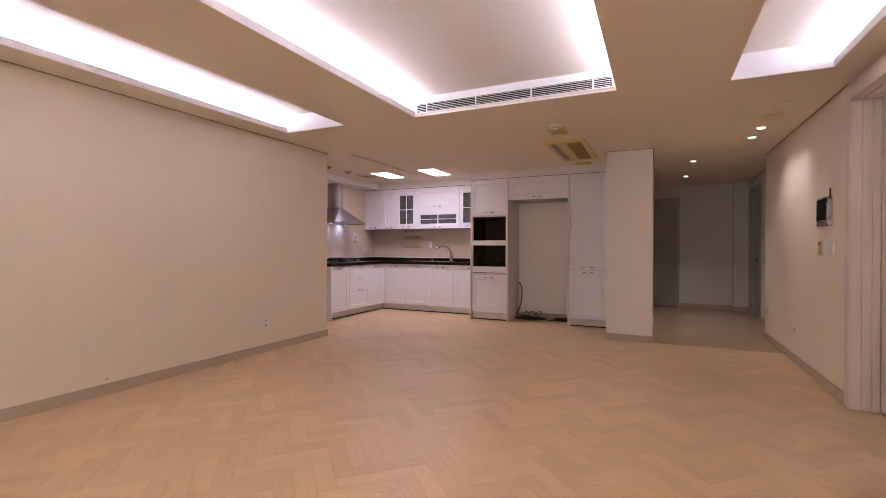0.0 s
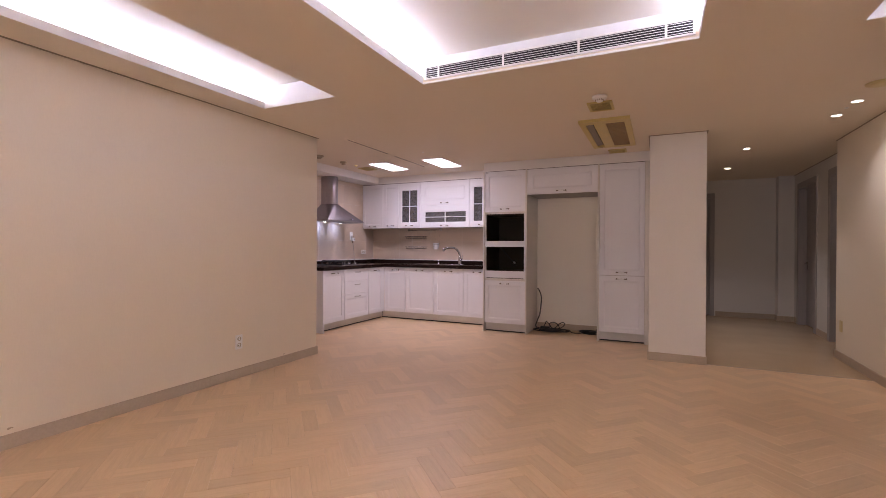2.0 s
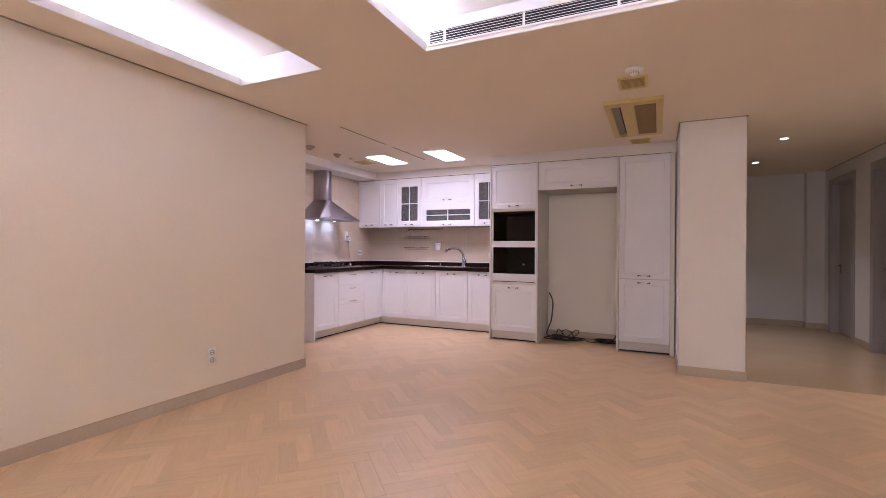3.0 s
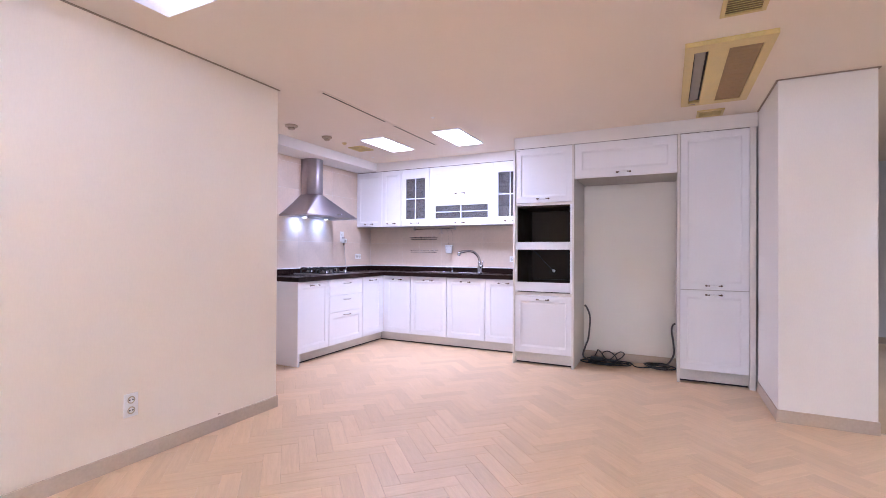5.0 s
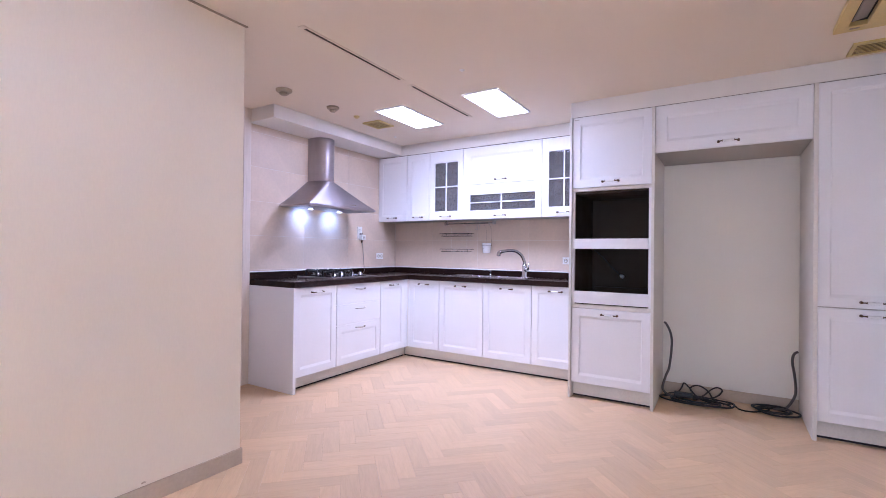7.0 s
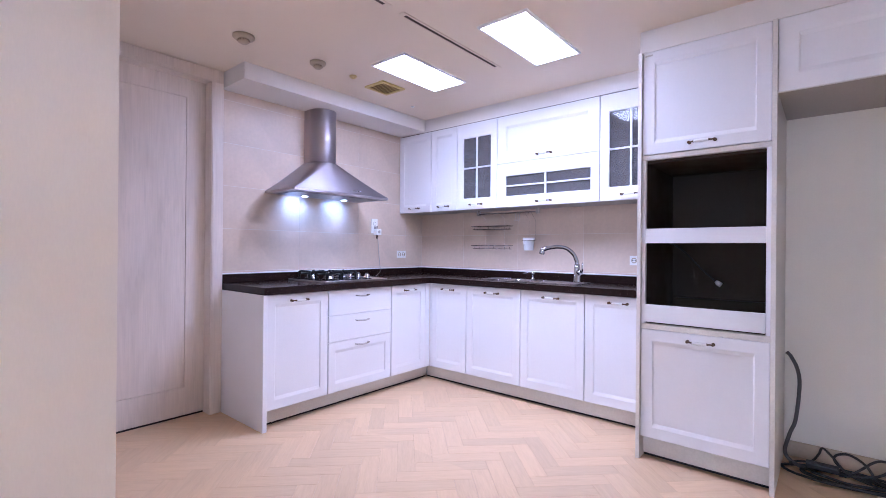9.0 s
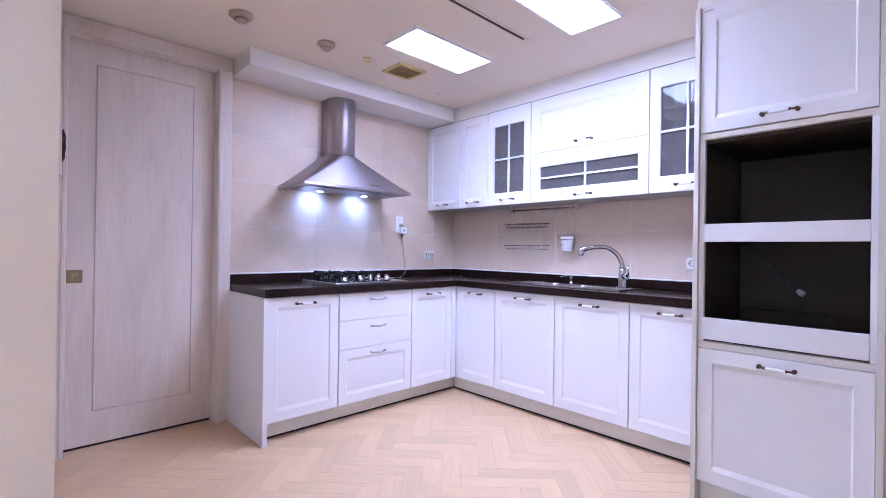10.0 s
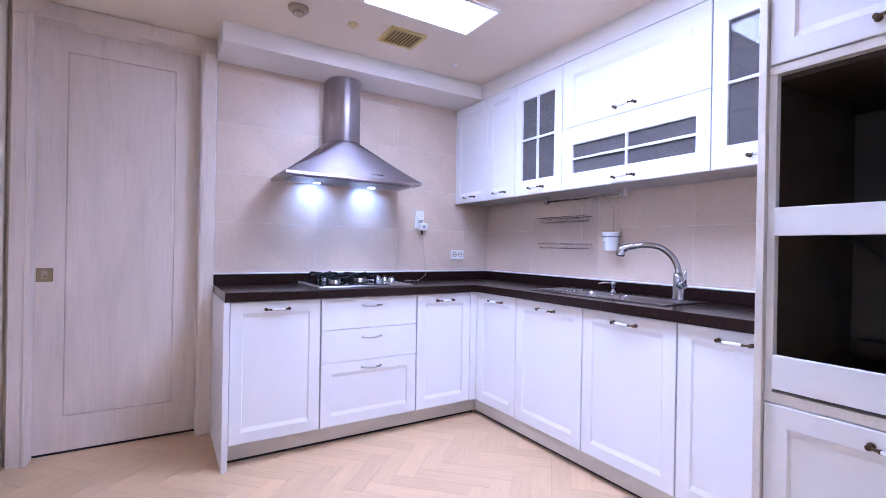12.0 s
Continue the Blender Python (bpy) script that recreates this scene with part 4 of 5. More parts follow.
under(rt, "body", rbox(-1.0615, -0.5355, 7.952, 8.88, 0.12, 2.2315, 0.001), M_UNDER, "board carcass, greyed for the shade in gaps and underneath")
door_front(rt, PT, -1.0595, -0.5375, 0.835, 2.229, hz=0.872)
door_front(rt, PT, -1.0595, -0.5375, 0.122, 0.829, hz=0.792)
under(rt, "plinth_board", rbox(-1.0615, -0.5355, 7.985, 8.0, 0.018, 0.1195, 0.001), M_KICK, "grey plinth board")
# black strip as the shade below the larder's plinth
under(rt, "floor_gap", rbox(-1.0615, -0.5355, 8.001, 8.03, 0.0, 0.1, 0), M_GAP)


# ---- cables in the fridge recess ----
random.seed(7)
def coil(cx, cy, rx, ry, turns, z, r, seed):
    rnd = random.Random(seed)
    pts = []
    for i in range(turns * 12):
        a = 2 * math.pi * i / 12
        w = 1 + 0.25 * math.sin(i * 0.37 + seed) + rnd.uniform(-0.05, 0.05)
        pts.append((cx + rx * w * math.cos(a) + 0.02 * math.sin(i * 0.21), cy + ry * w * math.sin(a), z + r + 0.006 * (i // 12) + 0.004 * rnd.random()))
    return pts


c1 = thing("power_cable", (-1.6, 8.6, 0), "black coiled extension cable on the floor of the fridge recess", "cable", "cables in the fridge recess")
under(c1, "coil", tube(spline(coil(-1.735, 8.40, 0.19, 0.085, 4, 0.0, 0.007, 1), 3), 0.007, 6), M_RUBBER)
under(c1, "loop", tube(spline([(-1.96, 8.44, 0.02), (-1.93, 8.46, 0.03), (-1.87, 8.47, 0.045), (-1.84, 8.47, 0.09), (-1.825, 8.47, 0.125), (-1.79, 8.46, 0.10), (-1.72, 8.44, 0.03), (-1.60, 8.40, 0.015)], 6), 0.006, 6), M_RUBBER)
under(c1, "loop", tube(spline([(-1.64, 8.42, 0.02), (-1.72, 8.46, 0.03), (-1.775, 8.47, 0.07), (-1.77, 8.47, 0.105), (-1.72, 8.47, 0.12), (-1.66, 8.46, 0.09), (-1.62, 8.45, 0.03), (-1.58, 8.44, 0.012)], 6), 0.006, 6), M_RUBBER)
under(c1, "loop", tube(spline([(-1.74, 8.44, 0.015), (-1.69, 8.46, 0.05), (-1.63, 8.47, 0.11), (-1.59, 8.47, 0.125), (-1.565, 8.47, 0.105), (-1.60, 8.46, 0.06), (-1.66, 8.45, 0.035), (-1.76, 8.43, 0.02)], 6), 0.006, 6), M_RUBBER)
under(c1, "socket_block", rbox(-1.89, -1.76, 8.38, 8.43, 0.036, 0.066, 0.006, 2), M_RUBBER, "black socket block")
under(c1, "lead", tube(spline([(-1.56, 8.40, 0.02), (-1.50, 8.42, 0.03), (-1.46, 8.40, 0.008), (-1.40, 8.38, 0.007), (-1.33, 8.42, 0.008), (-1.27, 8.46, 0.02)], 6), 0.006, 6), M_RUBBER)
under(c1, "riser", tube(spline([(-1.985, 8.60, 0.58), (-1.965, 8.60, 0.56), (-1.935, 8.60, 0.49), (-1.925, 8.59, 0.40), (-1.94, 8.57, 0.22), (-1.965, 8.55, 0.14), (-1.982, 8.50, 0.05), (-1.93, 8.44, 0.02), (-1.85, 8.42, 0.02)], 6), 0.0095, 8), M_GREYCABLE, "grey ribbed conduit")
c2 = thing("power_cable", (-1.25, 8.5, 0), "black coiled cable rising along the side of the fridge recess", "cable", "cables in the fridge recess")
under(c2, "coil", tube(spline(coil(-1.245, 8.48, 0.115, 0.08, 4, 0.0, 0.007, 4), 3), 0.007, 6), M_RUBBER)
under(c2, "riser", tube(spline([(-1.09, 8.60, 0.44), (-1.115, 8.60, 0.42), (-1.125, 8.60, 0.36), (-1.11, 8.60, 0.25), (-1.105, 8.60, 0.13), (-1.14, 8.58, 0.05), (-1.18, 8.54, 0.02), (-1.24, 8.50, 0.02)], 6), 0.009, 8), M_GREYCABLE, "grey ribbed conduit")

for cable in (c1, c2):
    cable.location.y -= 0.085

# ---- hanging rail, racks and cup ----
rl = thing("hanging_rail", (-3.94, 8.72, 1.46), "steel rail under the wall cabinets with grey end brackets and hooks", "rail")
under(rl, "rod", tube([(-4.245, 8.70, 1.462), (-3.645, 8.70, 1.462)], 0.006, 10), M_WIRE)
for x in (-4.255, -3.655):
    under(rl, "bracket", rbox(x - 0.012, x + 0.016, 8.685, 8.72, 1.447, 1.4935, 0.003), M_SATIN, "grey end bracket")
for x in (-3.87, -3.85, -3.83):
    under(rl, "hook", tube(spline([(x, 8.70, 1.470), (x, 8.709, 1.462), (x, 8.706, 1.44), (x, 8.70, 1.40), (x, 8.692, 1.392), (x, 8.685, 1.40)], 4), 0.002, 6), M_STEEL)
rk = thing("wire_rack", (-4.15, 8.73, 1.16), "two-tier chrome wire rack hanging in front of the tiles", "rack")
def wire_tier(z):
    bm = bmesh.new()
    x0, x1, y0, y1 = -4.325, -3.94, 8.685, 8.785
    for zz, ins in ((z + 0.028, 0.0), (z, 0.012)):
        tube([(x0 + ins, y0 + ins, zz), (x1 - ins, y0 + ins, zz), (x1 - ins, y1 - ins, zz), (x0 + ins, y1 - ins, zz), (x0 + ins, y0 + ins, zz)], 0.003, 6, bm)
    for y in (8.70, 8.72, 8.74, 8.76):
        tube([(x0 + 0.012, y, z), (x1 - 0.012, y, z)], 0.0014, 5, bm)
    for x in (x0 + 0.03, -4.14, x1 - 0.03):
        tube([(x, y0, z + 0.028), (x, y0 + 0.014, z), (x, y1 - 0.014, z), (x, y1, z + 0.028)], 0.0016, 5, bm)
    return bm
under(rk, "basket", wire_tier(1.325), M_WIRE)
under(rk, "basket", wire_tier(1.150), M_WIRE)
bm = bmesh.new()
for x in (-4.235, -4.03):
    tube([(x, 8.706, 1.468), (x, 8.708, 1.455), (x, 8.790, 1.42), (x, 8.790, 1.15)], 0.0009, 5, bm)
under(rk, "hanger", bm, M_PLASTIC, "thin pale nylon hanger")
cu = thing("utensil_cup", (-3.755, 8.735, 1.135), "white cup in a wire ring hanging from the rail", "cup")
under(cu, "cup", lathe([(0.037, 1.138), (0.040, 1.142), (0.050, 1.240), (0.0515, 1.246), (0.0475, 1.246), (0.044, 1.20), (0.036, 1.148)], 28, None, -3.755, 8.735), M_PORC)
bm = tube([(-3.755 + 0.0535 * math.cos(2 * math.pi * i / 24), 8.735 + 0.0535 * math.sin(2 * math.pi * i / 24), 1.222) for i in range(25)], 0.002, 6)
for s in (-0.03, 0.03):
    tube([(-3.755 + s, 8.779, 1.222), (-3.755 + s, 8.793, 1.224), (-3.755 + s, 8.793, 1.40), (-3.755 + s, 8.706, 1.468)], 0.0008, 5, bm)
under(cu, "wire_ring", bm, M_WIRE)
under(cu, "printed_mark", tube([(-3.778, 8.6895, 1.185), (-3.762, 8.6868, 1.185)], 0.0022, 5), M_TRIMGAP, "small dark print")


# ---- wall sockets and switches ----
def wall_plate(name, P, u, z, w, h, label, category, holes=(), mat=None, keys=0, group=""):
    a = P(u, 0, z)
    t = thing(name, a, label, category, group)
    under(t, "plate", rbox(*span(P, u - w / 2, u + w / 2, 0.0005, 0.008, z - h / 2, z + h / 2), 0.002, 2), mat or M_PLASTIC)
    for hu, hz in holes:
        bm = bmesh.new()
        pts = [P(u + hu + 0.017 * math.cos(2 * math.pi * i / 18), 0.0085, z + hz + 0.017 * math.sin(2 * math.pi * i / 18)) for i in range(19)]
        tube(pts, 0.0034, 6, bm)
        o = under(t, "outlet", bm, M_OUTLET, "round earthed outlet")
        bm = bmesh.new()
        for s in (-0.008, 0.008):
            tube([P(u + hu + s, 0.006, z + hz), P(u + hu + s, 0.0088, z + hz)], 0.0042, 8, bm)
        under(o, "pin_hole", bm, M_GAP)
    for k in range(keys):
        ww = (w - 0.016) / keys
        x = u - w / 2 + 0.008 + ww * (k + 0.5)
        under(t, "rocker", rbox(*span(P, x - ww / 2 + 0.001, x + ww / 2 - 0.001, 0.0082, 0.012, z - h / 2 + 0.012, z + h / 2 - 0.012), 0.0015), mat or M_PLASTIC)
    return t


QW, QE, QK, QN = facing("x", -3.77), (lambda u, d, z: (1.37 - d, u, z)), (lambda u, d, z: (u, 5.80 + d, z)), facing("y", 8.81)
QT = facing("x", -5.06)
wall_plate("wall_socket", QW, 4.775, 0.320, 0.072, 0.126, "white double socket low on the wallpapered wall", "socket", ((0, 0.028), (0, -0.028)), group="wall sockets")
wall_plate("wall_socket", QT, 8.505, 1.088, 0.118, 0.070, "white double socket on the beige tiles", "socket", ((-0.027, 0), (0.027, 0)), group="wall sockets")
wall_plate("wall_socket", QN, -2.882, 1.070, 0.118, 0.070, "white double socket on the beige tiles beside the tall cabinet", "socket", ((-0.027, 0), (0.027, 0)), group="wall sockets")
wall_plate("wall_socket", QE, 6.77, 0.33, 0.072, 0.118, "white socket low on the hallway side wall", "socket", ((0, 0.0),), group="wall sockets")
wall_plate("blank_plate", QE, 8.03, 0.36, 0.072, 0.118, "cream blank plate low at the wall's end", "wall plate", mat=M_CREAM)
ga = wall_plate("gas_alarm_socket", QT, 8.150, 1.352, 0.072, 0.135, "white socket plate with a plug-in gas alarm and grey lead", "socket")
under(ga, "outlet", tube([(-5.0515, 8.15 + 0.017 * math.cos(2 * math.pi * i / 18), 1.375 + 0.017 * math.sin(2 * math.pi * i / 18)) for i in range(19)], 0.0025, 6), M_KICK)
al = under(ga, "alarm", rbox(-5.0515, -5.005, 8.135, 8.195, 1.270, 1.325, 0.006, 2), M_PLASTIC, "white plug-in alarm")
under(al, "dial", tube([(-5.005, 8.165, 1.298), (-5.003, 8.165, 1.298)], 0.014, 14), M_SATIN)
under(al, "valve", tube([(-5.03, 8.16, 1.269), (-5.03, 8.16, 1.235)], [0.009, 0.006], 10), M_BRONZE, "brass-brown valve stub")
under(ga, "plug_top", rbox(-5.0515, -5.02, 8.14, 8.165, 1.3255, 1.35, 0.004, 2), M_SATIN)
under(ga, "lead", tube(spline([(-5.03, 8.16, 1.27), (-5.03, 8.175, 1.20), (-5.025, 8.18, 1.10), (-5.022, 8.19, 1.0), (-5.01, 8.185, 0.93), (-4.97, 8.10, 0.895), (-4.93, 8.0, 0.895), (-4.97, 7.99, 0.896), (-5.0, 8.05, 0.895)], 6), 0.003, 6), M_SATIN, "grey lead")
wall_plate("wall_switch", QE, 5.85, 1.155, 0.118, 0.118, "white double light switch", "switch", keys=2, group="light switches")
wall_plate("wall_switch", QE, 5.70, 1.155, 0.085, 0.118, "single white wallpapered-wall light switch", "switch", keys=1, group="light switches")
th = wall_plate("room_thermostat", QE, 6.00, 1.155, 0.085, 0.125, "yellowed room thermostat with a small dark display", "thermostat", mat=M_CREAM)
under(th, "display", rbox(1.370 - 0.0105, 1.370 - 0.0085, 5.985, 6.02, 1.185, 1.205, 0.0005), M_IRON)
th = wall_plate("room_thermostat", facing("x", -0.475), 7.385, 1.17, 0.085, 0.118, "yellowed room thermostat on the pier", "thermostat", mat=M_CREAM)


ic = thing("intercom", (1.36, 5.83, 1.45), "silver video intercom with a black glass panel", "intercom")
under(ic, "housing", rbox(1.338, 1.3695, 5.70, 5.985, 1.335, 1.575, 0.004, 2), M_SATIN, "silver housing")
under(ic, "screen", rbox(1.334, 1.3378, 5.735, 5.97, 1.385, 1.56, 0.001), M_BLACKGLASS, "black glass screen")
under(ic, "label_strip", rbox(1.336, 1.3378, 5.80, 5.88, 1.362, 1.370, 0.0003), M_IRON)
under(ic, "antenna", tube([(1.352, 5.688, 1.55), (1.350, 5.688, 1.60), (1.350, 5.688, 1.64)], [0.007, 0.006, 0.005], 8), M_BRONZE, "brown stub antenna")
sk2 = thing("wall_intercom", (-4.1, 5.81, 1.43), "cream intercom handset with a dark patterned front on the kitchen wall", "intercom")
under(sk2, "housing", rbox(-4.30, -4.06, 5.8005, 5.822, 1.365, 1.555, 0.004, 2), M_PANEL)
bm = bmesh.new()
for i in range(6):
    x, w = -4.085 - 0.034 * i, 0.012
    tube(spline([(x, 5.8235, 1.535), (x - w, 5.830, 1.522), (x, 5.832, 1.505), (x + w, 5.830, 1.488), (x, 5.832, 1.468), (x - w, 5.830, 1.450), (x, 5.830, 1.432), (x + w * 0.6, 5.8235, 1.418)], 3), 0.003, 5, bm)
under(sk2, "grille", bm, M_BRONZE, "dark bronze ornament")
sk2.location += Vector((0.03, 0, 0.017))
wall_plate("wall_switch", QK, -4.62, 1.175, 0.118, 0.118, "white light switch beside the sliding door", "switch", keys=2, group="light switches")

# ---- doors ----
def panel_leaf(P, u0, u1, z0, z1, pu, pz, thick=0.036):
    """A door leaf with one grooved panel; pu, pz: its margins at the sides and (bottom, top)."""
    bm = bmesh.new()
    back, side = ring(bm, P, u0, u1, z0, z1, -thick), ring(bm, P, u0, u1, z0, z1, -0.001)
    a0, a1, b0, b1 = u0 + pu, u1 - pu, z0 + pz[0], z1 - pz[1]
    rs = [ring(bm, P, u0 + 0.001, u1 - 0.001, z0 + 0.001, z1 - 0.001, 0)]
    for ins, d in ((0, 0), (0.001, -0.007), (0.0055, -0.007), (0.0065, 0.0)):
        rs.append(ring(bm, P, a0 + ins, a1 - ins, b0 + ins, b1 - ins, d))
    bridge(bm, back, side)
    bridge(bm, side, rs[0])
    for p, q in zip(rs, rs[1:]):
        bridge(bm, p, q)
    bm.faces.new(rs[-1])
    bm.faces.new(back)
    return bm


def frame_bars(d, P, u0, u1, zt, w, top, front, back, mat, bead=0.014):
    """Casing round an opening from u0 to u1 up to zt: flat boards w wide with a bead along the inner edge."""
    for a, b, z0_, z1_, n in ((u0 - w, u0, 0, zt, "jamb"), (u1, u1 + w, 0, zt, "jamb"), (u0 - w, u1 + w, zt + 0.0003, top, "head")):
        under(d, n, rbox(*span(P, a, b, back, front, z0_, z1_), 0.003), mat)
    for a, b, z0_, z1_ in ((u0 - 0.0225, u0 - 0.006, 0.0, zt), (u1 + 0.006, u1 + 0.0225, 0.0, zt), (u0 - 0.0225, u1 + 0.0225, zt + 0.006, zt + 0.0225)):
        under(d, "bead", rbox(*span(P, a, b, front + 0.0002, front + 0.006, z0_, z1_), 0.002), mat)


d1 = thing("door_1", (-5.1, 6.28, 0), "limed grey oak sliding door with one long panel, shut", "door", kind="structure")
PD = facing("x", -5.112)
leaf = under(d1, "leaf", panel_leaf(PD, 5.88, 6.68, 0.014, 2.285, 0.150, (0.185, 0.135)), M_DOOR)
frame_bars(d1, PD, 5.905, 6.652, 2.272, 0.0825, 2.358, 0.092, -0.036, M_DOOR)
# the shade under the leaf is a black strip
under(d1, "floor_gap", box(bmesh.new(), -5.145, -5.118, 5.906, 6.651, 0.0005, 0.0135), M_GAP, "black strip standing in for the shade under the leaf")
pu = under(leaf, "flush_pull", rbox(-5.1115, -5.108, 5.912, 5.982, 0.922, 0.994, 0.001), M_BRASS, "square brass flush pull")
under(leaf, "pull_recess", rbox(-5.1078, -5.107, 5.934, 5.960, 0.937, 0.979, 0.0003), M_TRIMGAP)
under(leaf, "pull_knob", tube([(-5.1065, 5.951, 0.95), (-5.103, 5.951, 0.95)], 0.010, 12), M_BRASS)
structure("trim_tile_edge", [(-5.0699, -5.052, 6.7355, 6.7395, 0.845, 2.25)], M_PORC, "thin glossy white tile edge trim")

d2 = thing("door_2", (1.5, 4.9, 0), "limed grey oak sliding door in the living room wall, shut", "door", kind="structure")
PE = lambda u, d, z: (1.525 - d, u, z)
under(d2, "leaf", panel_leaf(PE, 4.37, 5.36, 0.014, 2.235, 0.150, (0.185, 0.135)), M_DOOR)
for a, b in ((4.303, 4.39), (5.29, 5.377)):
    under(d2, "jamb", rbox(*span(PE, a, b, -0.036, 0.175, 0, 2.222), 0.003), M_DOOR)
under(d2, "head", rbox(*span(PE, 4.303, 5.377, -0.036, 0.175, 2.2225, 2.334), 0.003), M_DOOR)
for i, (w_, d0, d1_) in enumerate(((0.018, 0.004, 0.050), (0.012, 0.0502, 0.105), (0.006, 0.1052, 0.165))):
    under(d2, "step_moulding", rbox(*span(PE, 5.2895 - w_, 5.2895, d0, d1_, 0, 2.205), 0.002), M_DOOR)
    under(d2, "step_moulding", rbox(*span(PE, 4.391, 5.27, d0, d1_, 2.222 - w_ * 0.9, 2.2223), 0.002), M_DOOR)

PH = lambda u, d, z: (HALLX + 0.09 - d, u, z)
for k, (a, b) in enumerate(((8.43, 9.21), (9.87, 10.65))):
    d = thing("door_%d" % (k + 3), (HALLX, (a + b) / 2, 0), "dark grey wooden hallway door, shut", "door", kind="structure")
    lf = under(d, "leaf", panel_leaf(PH, a - 0.01, b + 0.01, 0.010, 2.12, 0.13, (0.2, 0.13)), M_DOORGREY)
    for p, q in ((a - 0.088, a), (b, b + 0.088)):
        under(d, "jamb", rbox(*span(PH, p, q, -0.036, 0.105, 0, 2.11), 0.003), M_DOORGREY)
    under(d, "head", rbox(*span(PH, a - 0.088, b + 0.088, -0.036, 0.105, 2.1105, 2.198), 0.003), M_DOORGREY)
    hy = b - 0.06
    under(lf, "lever_handle", tube([(HALLX + 0.088, hy, 0.96), (HALLX + 0.04, hy, 0.96), (HALLX + 0.035, hy - 0.01, 0.96), (HALLX + 0.035, hy - 0.11, 0.96)], [0.012, 0.009, 0.008, 0.007], 10), M_SATIN, "satin lever handle")
    under(lf, "lock_plate", rbox(HALLX + 0.083, HALLX + 0.089, hy - 0.018, hy + 0.018, 0.86, 1.0, 0.001), M_SATIN)
PB = facing("y", 11.14)
d5 = thing("door_5", (0.05, 11.1, 0), "dark grey wooden door at the end of the hallway, shut", "door", kind="structure")
under(d5, "leaf", panel_leaf(PB, -0.36, 0.44, 0.010, 2.06, 0.13, (0.2, 0.13)), M_DOORGREY)
for p, q in ((-0.419, -0.35), (0.43, 0.499)):
    under(d5, "jamb", rbox(*span(PB, p, q, -0.036, 0.055, 0, 2.05), 0.003), M_DOORGREY)
under(d5, "head", rbox(*span(PB, -0.419, 0.499, -0.036, 0.055, 2.0505, 2.139), 0.003), M_DOORGREY)

# ---- ceiling fittings ----
gr = thing("air_grille", (-1.07, 4.82, 2.44), "long white slotted air grille in the ceiling recess", "air grille")
GX0, GX1, GZ0, GZ1 = -1.930, -0.205, 2.385, 2.482
bm = bmesh.new()
for b in ((GX0, GX1, GZ1 - 0.010, GZ1), (GX0, GX1, GZ0, GZ0 + 0.010), (GX0, GX0 + 0.012, GZ0 + 0.0102, GZ1 - 0.0102), (GX1 - 0.012, GX1, GZ0 + 0.0102, GZ1 - 0.0102)):
    box(bm, b[0], b[1], 4.806, 4.8195, b[2], b[3])
under(gr, "frame", bm, M_PLASTIC)
under(gr, "backing", box(bmesh.new(), GX0 + 0.01, GX1 - 0.01, 4.8165, 4.8192, GZ0 + 0.008, GZ1 - 0.008), M_GAP, "dark backing")
for i in range(5):
    z = GZ0 + 0.018 + i * 0.0148
    bm = bmesh.new()
    vs = [bm.verts.new(p) for p in ((GX0 + 0.0125, 4.8065, z - 0.002), (GX1 - 0.0125, 4.8065, z - 0.002), (GX1 - 0.0125, 4.8155, z + 0.003), (GX0 + 0.0125, 4.8155, z + 0.003))]
    r = bmesh.ops.extrude_face_region(bm, geom=[bm.faces.new(vs)])
    bmesh.ops.translate(bm, verts=[v for v in r["geom"] if isinstance(v, bmesh.types.BMVert)], vec=(0, 0, 0.0022))
    under(gr, "slat", bm, M_PLASTIC)
for x in (-1.815, -1.335, -0.845, -0.355):
    under(gr, "divider", box(bmesh.new(), x - 0.007, x + 0.007, 4.8045, 4.806, GZ0 + 0.008, GZ1 - 0.008), M_PLASTIC)
structure("trim_recess", [(-1.944, -0.186, 4.812, 4.8198, 2.3602, 2.372)], M_PLASTIC, "thin white edge strip of the ceiling recess")

ac = thing("ceiling_air_conditioner", (-0.84, 6.85, H), "yellowed one-way ceiling air conditioner, off", "air conditioner")
AX0, AX1, AY0, AY1 = -1.07, -0.625, 6.255, 7.44
def ac_panel():
    xs, ys = [AX0, AX0 + 0.050, AX0 + 0.125, AX0 + 0.228, AX1 - 0.052, AX1], [AY0, AY0 + 0.10, AY1 - 0.13, AY1 - 0.07, AY1]
    return cell_slab(xs, ys, lambda i, j: not (i == 1 and j in (1, 2)) and not (i == 3 and j in (1, 2)), H - 0.028, H - 0.001, 0)
bm = ac_panel()
bmesh.ops.bevel(bm, geom=[e for e in bm.edges if all(v.co.z < H - 0.02 for v in e.verts) and len(e.link_faces) == 2 and e.calc_face_angle(0) > 0.5], offset=0.004, segments=2, affect="EDGES")
under(ac, "panel", bm, M_YELLOW)
under(ac, "outlet_cavity", box(bmesh.new(), AX0 + 0.05, AX0 + 0.13, AY0 + 0.09, AY1 - 0.06, H - 0.004, H - 0.002), M_GAP)
bm = rbox(-0.0285, 0.0285, AY0 + 0.102, AY1 - 0.132, -0.003, 0.003, 0.001)
bmesh.ops.rotate(bm, verts=bm.verts[:], cent=(0, 0, 0), matrix=Matrix.Rotation(radians(-14), 3, "Y"))
bmesh.ops.translate(bm, verts=bm.verts[:], vec=(AX0 + 0.083, 0, H - 0.02))
under(ac, "louvre", bm, M_LOUVRE, "grey louvre blade")
under(ac, "filter_grille", rbox(AX0 + 0.230, AX1 - 0.054, AY0 + 0.102, AY1 - 0.072, H - 0.025, H - 0.006, 0.001), M_YDARK, "brown dusty intake grille")
